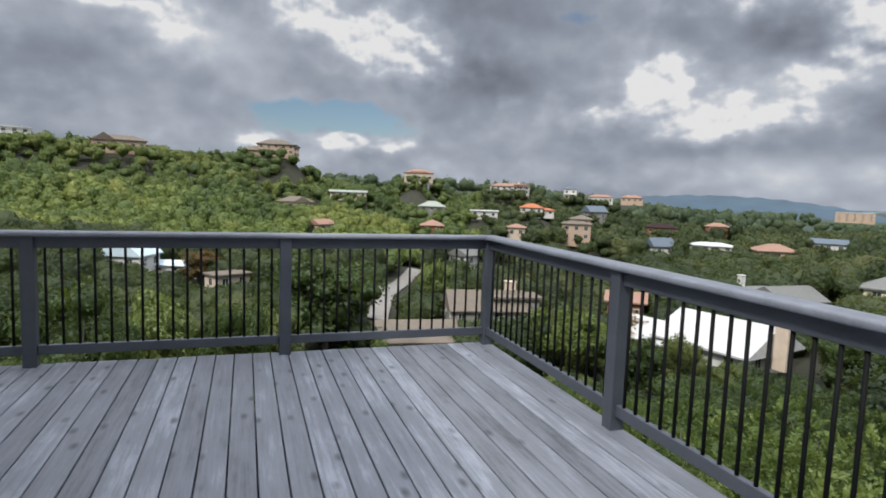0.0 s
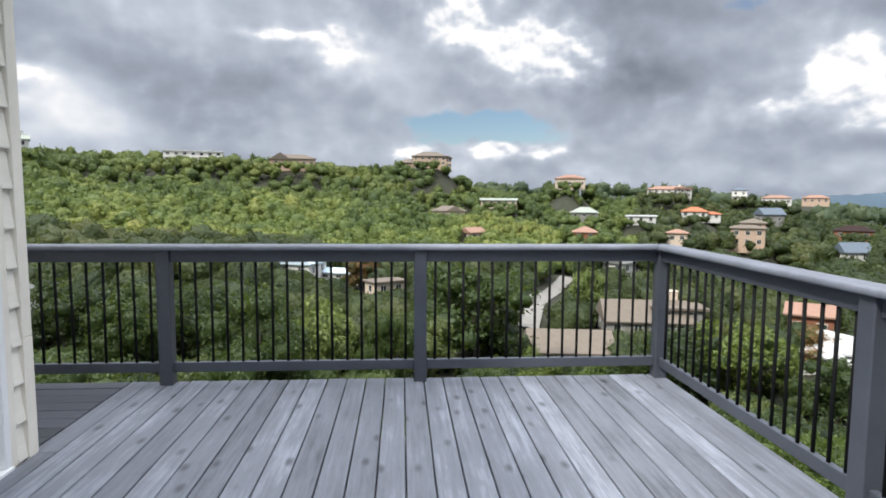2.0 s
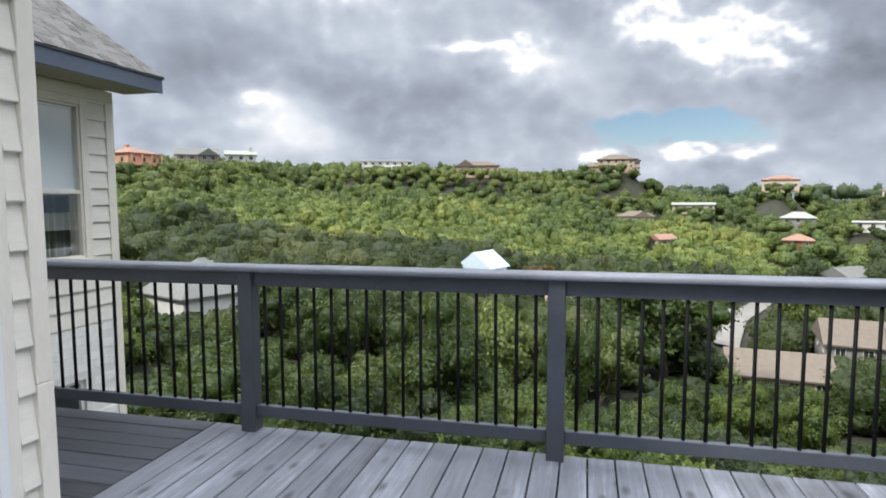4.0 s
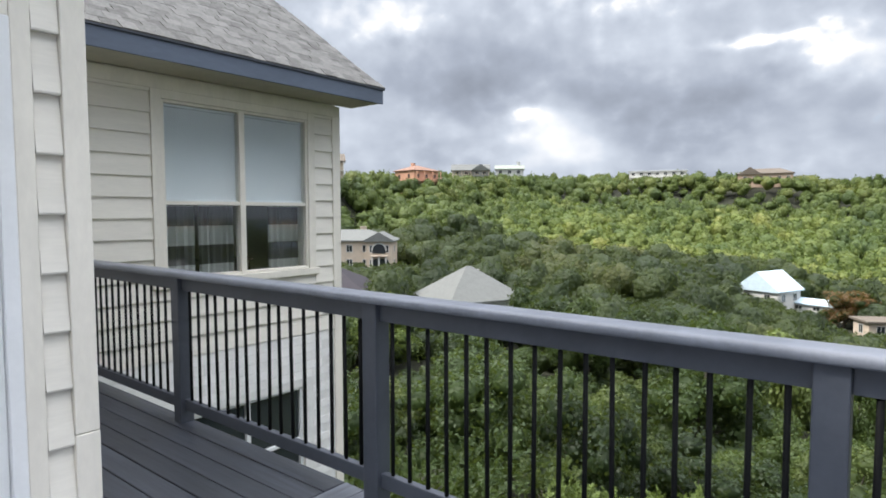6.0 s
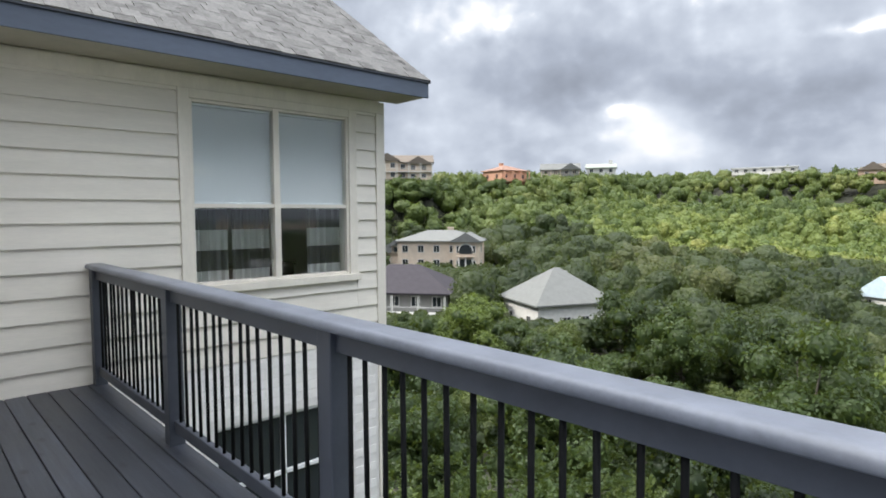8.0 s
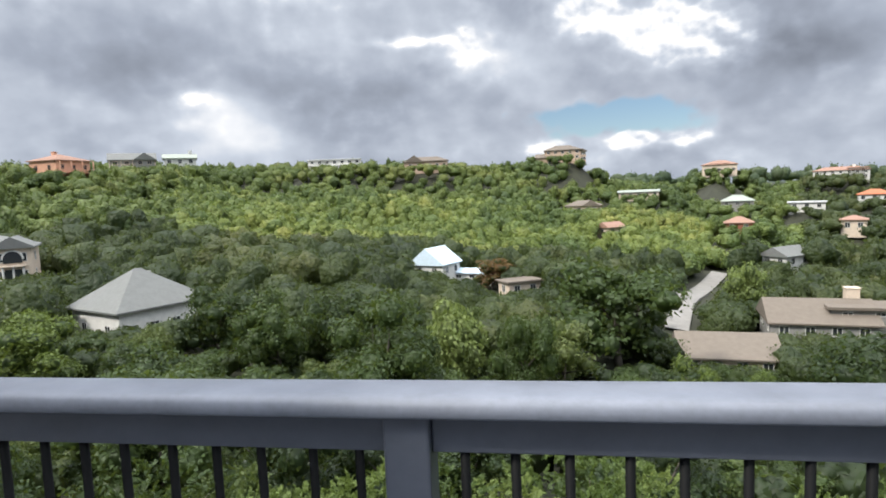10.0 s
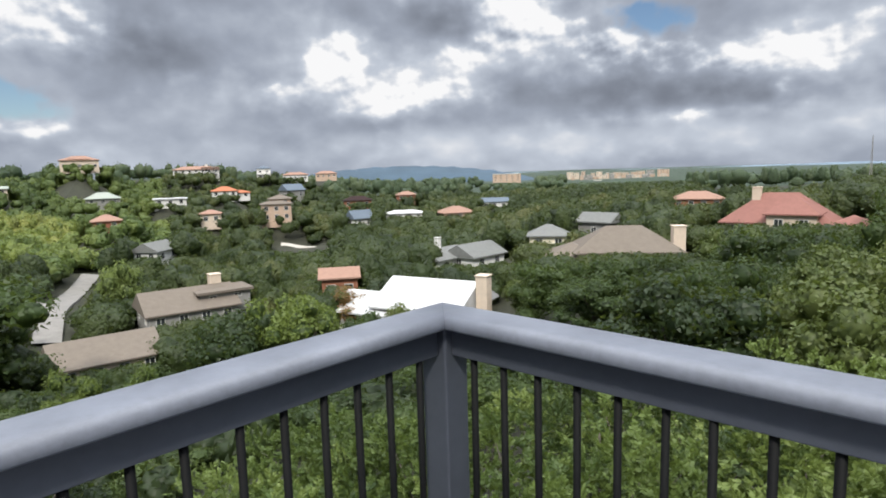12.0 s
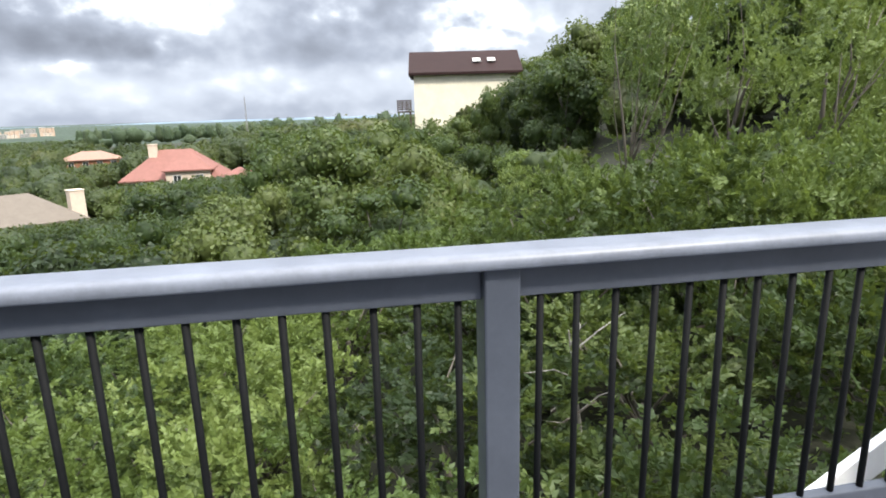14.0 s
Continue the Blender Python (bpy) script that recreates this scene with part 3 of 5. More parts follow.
ROW0 = 0.155
wing_rows(CORNER_Y + 0.02, WIN_Y0 - 0.105, ROW0 - LAP, 2.66)
wing_rows(WIN_Y1 + 0.105, WING_Y - 0.1, ROW0 - LAP, 2.66)
wing_rows(WIN_Y0 - 0.104, WIN_Y1 + 0.104, ROW0 - LAP, WIN_Z0 - 0.085)
in_wing("corner_board", WING_Y - 0.099, -4.5, WING_Y + 0.02, 2.67, -0.21, 0.026, "trim")
in_wing("window_trim", WIN_Y0 - 0.103, WIN_Z0 - 0.08, WIN_Y0 - 0.002, WIN_Z1 + 0.1, -0.011, 0.03, "trim")
in_wing("window_trim", WIN_Y1 + 0.002, WIN_Z0 - 0.08, WIN_Y1 + 0.103, WIN_Z1 + 0.1, -0.011, 0.03, "trim")
in_wing("window_trim", WIN_Y0 - 0.001, WIN_Z1 + 0.002, WIN_Y1 + 0.001, WIN_Z1 + 0.099, -0.011, 0.029, "trim")
in_wing("window_sill", WIN_Y0 - 0.13, WIN_Z0 - 0.075, WIN_Y1 + 0.13, WIN_Z0 - 0.002, -0.011, 0.055, "trim")
in_wing("frieze_board", CORNER_Y + 0.02, 2.54, WING_Y + 0.01, 2.67, 0.018, 0.036, "trim")

win = empty("window_1", (WING_X, WIN_Y0, WIN_Z0), "tan framed double window with half-raised white blinds", "window", kind="structure")
W_, H_ = WIN_Y1 - WIN_Y0, WIN_Z1 - WIN_Z0


def in_win(name, y0, z0, y1, z1, x0, x1, mat, bev=0.003, parent=None):
    return part(name, box(x0, y0, z0, x1, y1, z1, bev), mat, parent or win)


MEET = 1.48 - WIN_Z0
for y0, y1 in ((0.0, 0.028), (W_ - 0.028, W_), (W_ / 2 - 0.033, W_ / 2 + 0.033)):
    in_win("window_frame", y0, 0, y1, H_, -0.09, 0.012, "trim")
for s in (0, 1):
    a = 0.029 if s == 0 else W_ / 2 + 0.034
    b = W_ / 2 - 0.034 if s == 0 else W_ - 0.029
    in_win("window_frame", a, 0, b, 0.03, -0.09, 0.01, "trim")
    in_win("window_frame", a, H_ - 0.028, b, H_, -0.09, 0.01, "trim")
    in_win("meeting_rail", a, MEET - 0.02, b, MEET + 0.02, -0.06, 0.004, "trim")
    for z0, z1, x in ((0.031, MEET - 0.021, -0.045), (MEET + 0.021, H_ - 0.029, -0.025)):
        p = in_win("pane", a + 0.002, z0, b - 0.002, z1, x, x + 0.006, "pane", 0)
        p.visible_shadow = False
    blind = empty("window_blind", (WING_X - 0.075, WIN_Y0 + a, WIN_Z0 + MEET + 0.02), "white horizontal slat blind pulled half way down", "window blind", "blinds in the window")
    part("head_rail", box(-0.025, 0.0, H_ - MEET - 0.07, 0.025, b - a, H_ - MEET - 0.03, 0.004), "blind", blind)
    part("bottom_rail", box(-0.02, 0.0, 0.0, 0.02, b - a, 0.018, 0.004), "blind", blind)
    slat = finish("slat", box(-0.012, 0.0, -0.001, 0.012, b - a, 0.001, m=pose(0, 0, 0, 0, -74, 0)), "blind")
    z = 0.03
    while z < H_ - MEET - 0.075:
        o = new("slat", slat)
        o.parent = blind
        o.matrix_basis = pose(0, 0, z)
        z += 0.0215
# what shows through the lower panes: a dim room, banded curtains and a low shelf
part("room_wall", box(-3.6, CY0, 0.0, -3.5, WING_Y - 0.25, 2.7), "room", wing)
part("room_floor", box(-3.5, CY0, -0.02, -0.21, WING_Y - 0.25, 0.0), "room", wing)
part("room_ceiling", box(-3.5, CY0, 2.6, -0.21, WING_Y - 0.25, 2.7), "room", wing)
part("room_wall", box(-3.5, CY0 - 0.1, 0.0, -0.21, CY0 + 0.0, 2.7), "room", wing)
for y0, y1 in ((WIN_Y0 - 0.1, WIN_Y0 + 0.42), (WIN_Y0 + 0.46, WIN_Y0 + 0.86), (WIN_Y0 + 1.3, WIN_Y1 + 0.1)):
    cur = empty("curtain", (WING_X - 0.2, y0, 0), "banded pale and charcoal fabric curtain inside the window", "curtain", "curtains in the window")
    for i in range(12):
        bm = bmesh.new()
        n = 24
        z0, z1 = 0.05 + i * 0.2, 0.05 + (i + 1) * 0.2
        rows = [[bm.verts.new((0.03 * math.sin(k * 1.45), (y1 - y0) * k / n, z)) for k in range(n + 1)] for z in (z0, z1)]
        for k in range(n):
            bm.faces.new((rows[0][k], rows[0][k + 1], rows[1][k + 1], rows[1][k]))
        bmesh.ops.solidify(bm, geom=bm.faces[:], thickness=0.004)
        part("band", bm, "curtain_light" if i % 2 else "curtain_dark", cur)
shelf = empty("sideboard", (WING_X - 1.3, 1.0, 0), "low dark wooden sideboard inside the room", "sideboard")
part("body", box(0, 0, 0.08, 0.45, 1.3, 0.8, 0.008), "dark_wood", shelf)
part("top", box(-0.02, -0.02, 0.801, 0.47, 1.32, 0.83, 0.006), "dark_wood", shelf)
for y in (0.05, 1.2):
    part("leg", box(0.04, y, 0.0, 0.09, y + 0.05, 0.08), "dark_wood", shelf)

# lower window in the brick
lw = empty("window_2", (WING_X, LOW[0], LOW[2]), "lower dark window with white frame and pale drapes", "window", kind="structure")
lw_w, lw_h = LOW[1] - LOW[0], LOW[3] - LOW[2]
for y0, z0, y1, z1 in ((0, 0, 0.04, lw_h), (lw_w - 0.04, 0, lw_w, lw_h), (0.041, 0, lw_w - 0.041, 0.04), (0.041, lw_h - 0.04, lw_w - 0.041, lw_h), (lw_w / 2 - 0.025, 0.041, lw_w / 2 + 0.025, lw_h - 0.041), (0.041, 0.98, lw_w - 0.041, 1.02)):
    part("window_frame", box(-0.1, y0, z0, -0.03, y1, z1, 0.003), "white", lw)
part("pane", box(-0.075, 0.042, 0.042, -0.068, lw_w - 0.042, lw_h - 0.042), "house_glass", lw)
part("room_back", box(-0.9, -0.3, -0.3, -0.8, lw_w + 0.3, lw_h + 0.3), "dark_wood", lw)

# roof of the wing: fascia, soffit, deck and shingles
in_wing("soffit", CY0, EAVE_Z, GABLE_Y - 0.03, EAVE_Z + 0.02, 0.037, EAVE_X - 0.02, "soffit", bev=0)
in_wing("fascia", CY0, EAVE_Z - 0.005, GABLE_Y, EAVE_Z + 0.155, EAVE_X - 0.019, EAVE_X + 0.006, "fascia")
in_wing("drip_edge", CY0, EAVE_Z + 0.157, GABLE_Y + 0.02, EAVE_Z + 0.175, EAVE_X - 0.02, EAVE_X + 0.022, "rail")
RUN = 3.4
slope = [(EAVE_X, EAVE_Z + 0.155), (EAVE_X - RUN, EAVE_Z + 0.155 + RUN * PITCH), (EAVE_X - 2 * RUN, EAVE_Z + 0.155), (EAVE_X - 2 * RUN, EAVE_Z), (EAVE_X - RUN, EAVE_Z + RUN * PITCH - 0.02), (EAVE_X - 0.03, EAVE_Z + 0.02)]
wing_roof = part("roof", prism(slope, CY0 - 1.5, GABLE_Y, "y"), "shingle", wing)
part("gable_wall", prism([(-0.1, 2.69), (-RUN + 0.6, 2.69 + (RUN - 0.6) * PITCH), (-2 * RUN + 1.2, 2.69)], WING_Y - 0.21, WING_Y - 0.03, "y"), "siding", wing)
# boards behind the slope's back
tilt = math.degrees(math.atan(PITCH))


# ---- brick below the siding, as single bricks ----
brick_wall = tagged(new("wall_brick"), "white painted brick wall under the siding of the wing", "brick wall", kind="structure")
brick_mesh = finish("brick", box(0, 0, 0, 0.024, 0.297, 0.096, 0.003), "brick")
rows_b = 0
z = ROW0 - LAP - 0.115
while z > -3.0:
    y = CORNER_Y + 0.05 - (0.152 if rows_b % 2 else 0.0)
    while y < WING_Y - 0.11:
        y1 = y + 0.293
        if not (z + 0.09 > LOW[2] and z < LOW[3] and y1 > LOW[0] and y < LOW[1]) and y1 < WING_Y - 0.1:
            o = new("brick", brick_mesh)
            o.parent = brick_wall
            o.matrix_basis = pose(WING_X - 0.012 + random.uniform(-0.002, 0.002), y, z)
        y += 0.304
    z -= 0.103
    rows_b += 1
tagged(part("backing", box(WING_X - 0.0119, CORNER_Y, -9, WING_X + 0.008, LOW[0] - 0.002, ROW0 - LAP - 0.002), "mortar", brick_wall))
part("backing", box(WING_X - 0.0119, LOW[1] + 0.002, -9, WING_X + 0.008, WING_Y - 0.1, ROW0 - LAP - 0.002), "mortar", brick_wall)
part("backing", box(WING_X - 0.0119, LOW[0], LOW[3] + 0.002, WING_X + 0.008, LOW[1], ROW0 - LAP - 0.002), "mortar", brick_wall)
part("backing", box(WING_X - 0.0119, LOW[0], -9, WING_X + 0.008, LOW[1], LOW[2] - 0.002), "mortar", brick_wall)


# ---- land ----
PADS = []      # ground bent to meet houses placed to fit the camera's view: x, y, height, radius
EYE = Vector((-1.5, -1.6, 1.35))
RADII = [0, 12, 40, 60, 110, 160, 230, 320, 500, 900, 1600]
# height of the ground along eight directions (degrees left of the deck's outlook)
HILLS = {
    75: [-6, -7.1, -13.4, -14.6, -16.2, -12.7, 9.6, 18.6, 4.8, 0, -30],
    40: [-6, -7.1, -13.4, -15.7, -17.2, -13.8, 9.4, 14.5, 2.5, 0, -30],
    22: [-6, -8.1, -16.5, -17.7, -18.3, -16.8, -8.6, 15.3, 2.3, 0, -30],
    3: [-6, -8.1, -17.5, -20.7, -24.2, -22.8, -15.6, 11.4, 0.3, 0, -30],
    -20: [-6, -8.1, -17.4, -22.7, -28.2, -26.8, -24.6, -17.6, 1.4, 0, -30],
    -45: [-6, -7.1, -15.3, -18.4, -22.7, -24, -24.5, -22, -21.2, -22, -34],
    -70: [-5, -6, -12, -13, -15.1, -16.1, -16.2, -16.2, -18.4, -26, -34],
    -95: [-5, -4.9, -6.7, -6, -5, -6.6, -10, -11.2, -13.7, -26, -34],
    -125: [-5, -3.8, 1.5, 4.8, 10.5, 14.2, 17.1, 18.3, 16.7, 0, -30],
}
AZ_KEYS = sorted(HILLS)
HILL_TABLE = np.array([HILLS[a] for a in AZ_KEYS], float)


def ground_z(x, y):
    """The height of the ground, smooth between the profiles, with small unevenness."""
    x, y = np.asarray(x, float), np.asarray(y, float)
    dx, dy = x - EYE.x, y - EYE.y
    r, az = np.hypot(dx, dy), np.degrees(np.arctan2(-dx, dy))
    az = np.where(az > 117.5, az - 360, az)
    back = np.clip((-125 - az) / 60.0, 0, 1)
    az = np.clip(az, AZ_KEYS[0], AZ_KEYS[-1])
    i = np.clip(np.searchsorted(AZ_KEYS, az) - 1, 0, len(AZ_KEYS) - 2)
    keys = np.array(AZ_KEYS, float)
    f = (az - keys[i]) / (keys[i + 1] - keys[i])
    f = f * f * (3 - 2 * f)
    rad = np.array(RADII, float)
    rr = np.minimum(r, rad[-1])
    j = np.clip(np.searchsorted(rad, rr) - 1, 0, len(rad) - 2)
    g = (rr - rad[j]) / (rad[j + 1] - rad[j])
    lo = HILL_TABLE[i, j] * (1 - g) + HILL_TABLE[i, j + 1] * g
    hi = HILL_TABLE[i + 1, j] * (1 - g) + HILL_TABLE[i + 1, j + 1] * g
    z = lo * (1 - f) + hi * f
    bump = np.sin(x * 0.071 + y * 0.043) * np.sin(y * 0.062 - x * 0.029) * np.clip(r / 120.0, 0, 1) * 1.6
    z = z * (1 - back) + (-4 + 0.02 * r) * back + bump
    for hx, hy, hz, hr in PADS:
        wgt = np.exp(-((np.hypot(x - hx, y - hy) / hr) ** 4))
        z = z * (1 - wgt) + hz * wgt
    return z


def array_mesh(name, verts, faces, mats, mat_index=None, smooth=False):
    me = bpy.data.meshes.new(name)
    k = faces.shape[1]
    me.vertices.add(len(verts))
    me.vertices.foreach_set("co", np.ascontiguousarray(verts, np.float32).ravel())
    me.loops.add(faces.size)
    me.loops.foreach_set("vertex_index", np.ascontiguousarray(faces, np.int32).ravel())
    me.polygons.add(len(faces))
    me.polygons.foreach_set("loop_start", np.arange(0, faces.size, k, dtype=np.int32))
    for m in mats:
        me.materials.append(M[m])
    if mat_index is not None:
        me.polygons.foreach_set("material_index", np.ascontiguousarray(mat_index, np.int32))
    me.update(calc_edges=True)
    if smooth:
        me.polygons.foreach_set("use_smooth", [True] * len(faces))
    return me



# ---- foliage builders ----
rng = np.random.default_rng(7)


def leaves_on(centres, normals, size, aspect=0.55, rg=rng, tri=False):
    """A small pointed leaf at each centre, facing near its normal; four corners each."""
    n = len(centres)
    d = normals / np.maximum(np.linalg.norm(normals, axis=1, keepdims=True), 1e-6)
    t = rg.normal(size=(n, 3))
    t -= d * (t * d).sum(1, keepdims=True)
    t /= np.maximum(np.linalg.norm(t, axis=1, keepdims=True), 1e-6)
    b = np.cross(d, t)
    s = (size * rg.uniform(0.65, 1.35, n))[:, None]
    droop = d * s * rg.uniform(-0.25, 0.1, n)[:, None]
    if tri:
        v = np.stack([centres - t * s * 0.5 - b * s * aspect * 0.5, centres - t * s * 0.5 + b * s * aspect * 0.5, centres + t * s * 0.6 + droop], 1)
        return v.reshape(-1, 3), np.arange(3 * n).reshape(-1, 3)
    v = np.stack([centres - t * s * 0.5, centres + b * s * aspect * 0.5 + droop * 0.3, centres + t * s * 0.5 + droop, centres - b * s * aspect * 0.5 + droop * 0.3], 1)
    return v.reshape(-1, 3), np.arange(4 * n).reshape(-1, 4)


def ball(seg=8, ring=5):
    v = [(0, 0, 1)] + [(math.sin(a) * math.cos(b), math.sin(a) * math.sin(b), math.cos(a)) for a in (math.pi * i / ring for i in range(1, ring)) for b in (2 * math.pi * k / seg for k in range(seg))] + [(0, 0, -1)]
    f = []
    for k in range(seg):
        q = (k + 1) % seg
        f.append((0, 1 + k, 1 + q, 1 + q))
        for i in range(ring - 2):
            f.append((1 + i * seg + k, 1 + (i + 1) * seg + k, 1 + (i + 1) * seg + q, 1 + i * seg + q))
        f.append((1 + (ring - 2) * seg + k, len(v) - 1, 1 + (ring - 2) * seg + q, 1 + (ring - 2) * seg + q))
    return np.array(v), f


def tree_pair(seed, radius, low, high, blobs, leaves, leaf, mat, limbs=5, up_bias=0.35, tri=False, core=0.6, puffs=(0.26, 0.46), loose=0.4, stem=1.0, per=0, reach=0.3):
    """Meshes of a trunk with limbs and of a crown of clumps of leaves round the limbs' ends."""
    rg = np.random.default_rng(seed)
    cz, ch = (low + high) / 2, (high - low) / 2
    c = rg.normal(size=(blobs, 3))
    c /= np.linalg.norm(c, axis=1, keepdims=True)
    c *= rg.uniform(0.3, 1.0, (blobs, 1))
    c = c * (radius, radius, ch) + (0, 0, cz)
    br = radius * rg.uniform(*puffs, blobs)
    w = br ** 2 / (br ** 2).sum()
    leaves = leaves // per if per else leaves
    which = rg.choice(blobs, leaves, p=w)
    d = rg.normal(size=(leaves, 3))
    d[:, 2] += up_bias
    d /= np.linalg.norm(d, axis=1, keepdims=True)
    lump = 1 + 0.16 * np.sin(d[:, 0] * 7 + which) * np.sin(d[:, 1] * 8 + which * 2) + rg.normal(0, 0.13, leaves)
    p = c[which] + d * (br[which] * lump)[:, None] * (1, 1, 0.85)
    if per:
        # each point becomes a twig's spray: leaves set alternately along a shoot that points out and up
        axis = d * 0.8 + (0, 0, 0.55) + rg.normal(0, 0.35, (leaves, 3))
        axis /= np.linalg.norm(axis, axis=1, keepdims=True)
        side = np.cross(axis, rg.normal(size=(leaves, 3)))
        side /= np.linalg.norm(side, axis=1, keepdims=True)
        along = np.linspace(0.0, 1.0, per)[None, :, None]
        turn = np.where(np.arange(per) % 2, 1.0, -1.0)[None, :, None] * (1.05 - along * 0.75)
        span = (reach * rg.uniform(0.6, 1.3, leaves))[:, None, None]
        root = p[:, None] + axis[:, None] * span * along
        grow = axis[:, None] * 0.7 + side[:, None] * turn + rg.normal(0, 0.22, (leaves, per, 3))
        grow /= np.linalg.norm(grow, axis=2, keepdims=True)
        flat = np.cross(grow, np.cross(side, axis)[:, None] + rg.normal(0, 0.5, (leaves, per, 3)))
        flat /= np.linalg.norm(flat, axis=2, keepdims=True)
        size = leaf * rg.uniform(0.7, 1.3, (leaves, per, 1))
        v = np.stack([root - flat * size * 0.12, root + grow * size * 0.5 + flat * size * 0.26, root + grow * size, root + grow * size * 0.5 - flat * size * 0.26], 2).reshape(-1, 3)
        q = np.arange(leaves * per * 4).reshape(-1, 4)
        f = np.concatenate([q[:, [0, 1, 2]], q[:, [0, 2, 3]]])
    else:
        v, f = leaves_on(p, d + rg.normal(0, loose, (leaves, 3)), leaf, 0.62 if tri and leaf < 0.1 else 0.85, rg, tri)
    bm = bmesh.new()
    lean = rg.normal(0, 0.12, 2)
    top = Vector((lean[0] * high, lean[1] * high, cz))
    base_r = (0.035 * radius + 0.025 * high * 0.5) * stem
    tube([(0, 0, -0.6), (top.x * 0.2, top.y * 0.2, low * 0.6), (top.x * 0.7, top.y * 0.7, cz * 0.75), tuple(top)], [base_r * 1.3, base_r, base_r * 0.7, base_r * 0.3], 7, bm)
    for k in rg.choice(blobs, min(limbs, blobs), replace=False):
        a = Vector((top.x * 0.5, top.y * 0.5, low * 0.6 + (cz - low * 0.6) * rg.uniform(0, 0.6)))
        e = Vector(c[k])
        mid = a.lerp(e, 0.5) + Vector(rg.normal(0, 0.08 * radius, 3))
        tube([tuple(a), tuple(mid), tuple(e)], [base_r * 0.5, base_r * 0.3, base_r * 0.1], 5, bm)
    trunk = finish("trunk", bm, "bark", True)
    if not core:
        return trunk, array_mesh("crown", v, f, [mat])
    # the shaded inside of the clumps, in the same crown
    bv, bf = ball(7, 5)
    bf = np.array(bf)
    iv = bv[None] * (br * core)[:, None, None] * (1, 1, 0.85) * rg.uniform(0.75, 1.15, (blobs, len(bv), 1)) + c[:, None]
    fi = (bf[None] + (np.arange(blobs) * len(bv))[:, None, None]).reshape(-1, 4) + len(v)
    fi = np.concatenate([fi[:, :3], fi[fi[:, 2] != fi[:, 3]][:, [0, 2, 3]]])
    which = np.concatenate([np.zeros(len(f), int), np.ones(len(fi), int)])
    crown = array_mesh("crown", np.concatenate([v, iv.reshape(-1, 3)]), np.concatenate([f, fi]), [mat, mat], which)
    return trunk, crown


def plant(name, meshes, at, scale, turn, label, category, group):
    top = empty(name, at, label, category, group)
    top.matrix_world = Matrix.LocRotScale(at, Euler((0, 0, turn)), (scale[0], scale[0], scale[1]))
    for nm, me in zip(("trunk", "crown"), meshes):
        o = new(nm, me)
        o.parent = top
    return top


# ---- houses across the valley ----
KEEP_CLEAR = []      # azimuth, half width, distance, lowest seen elevation, all in degrees and metres


def place(az, dist):
    return EYE.x - math.sin(radians(az)) * dist, EYE.y + math.cos(radians(az)) * dist


def roof_bm(w, d, z, rise, kind, over=0.6, thick=0.25):
    """A hip, gable or flat roof over a plan w by d, eaves at z."""
    a, b = w / 2 + over, d / 2 + over
    bm = bmesh.new()
    if kind == "flat":
        return box(-a, -b, z, a, b, z + rise, 0.05)
    lo = [bm.verts.new(p) for p in ((-a, -b, z), (a, -b, z), (a, b, z), (-a, b, z))]
    hi = [bm.verts.new((v.co.x, v.co.y, z + thick)) for v in lo]
    run = 0.0 if kind == "gable" else min(a, b)
    along = a >= b
    if along:
        r0, r1 = bm.verts.new((-a + run, 0, z + rise)), bm.verts.new((a - run + 0.001, 0, z + rise))
        tops = [(hi[0], hi[1], r1, r0), (hi[2], hi[3], r0, r1), (hi[1], hi[2], r1), (hi[3], hi[0], r0)]
    else:
        r0, r1 = bm.verts.new((0, -b + run, z + rise)), bm.verts.new((0, b - run + 0.001, z + rise))
        tops = [(hi[1], hi[2], r1, r0), (hi[3], hi[0], r0, r1), (hi[0], hi[1], r0), (hi[2], hi[3], r1)]
    for f in tops:
        bm.faces.new(f)
    bm.faces.new(lo[::-1])
    for k in range(4):
        bm.faces.new((lo[k], lo[(k + 1) % 4], hi[(k + 1) % 4], hi[k]))
    bmesh.ops.recalc_face_normals(bm, faces=bm.faces[:])
    return bm


WIN_MESH = {}


def house_window(parent, x, y, z, w, h, turn, frame_mat="white_wall"):
    key = (round(w, 2), round(h, 2), frame_mat)
    if key not in WIN_MESH:
        bm = bmesh.new()
        for x0, z0, x1, z1 in ((-w / 2 - 0.1, -0.1, w / 2 + 0.1, 0), (-w / 2 - 0.1, h, w / 2 + 0.1, h + 0.1), (-w / 2 - 0.1, 0, -w / 2, h), (w / 2, 0, w / 2 + 0.1, h), (-0.04, 0, 0.04, h)):
            box(x0, -0.06, z0, x1, 0.06, z1, bm=bm)
        WIN_MESH[key] = finish("window", bm, frame_mat), finish("pane", box(-w / 2, -0.02, 0, w / 2, 0.02, h), "house_glass")
    f, p = WIN_MESH[key]
    o = new("window", f)
    o.parent = parent
    o.matrix_basis = pose(x, y, z, 0, 0, turn)
    q = new("pane", p)
    q.parent = o


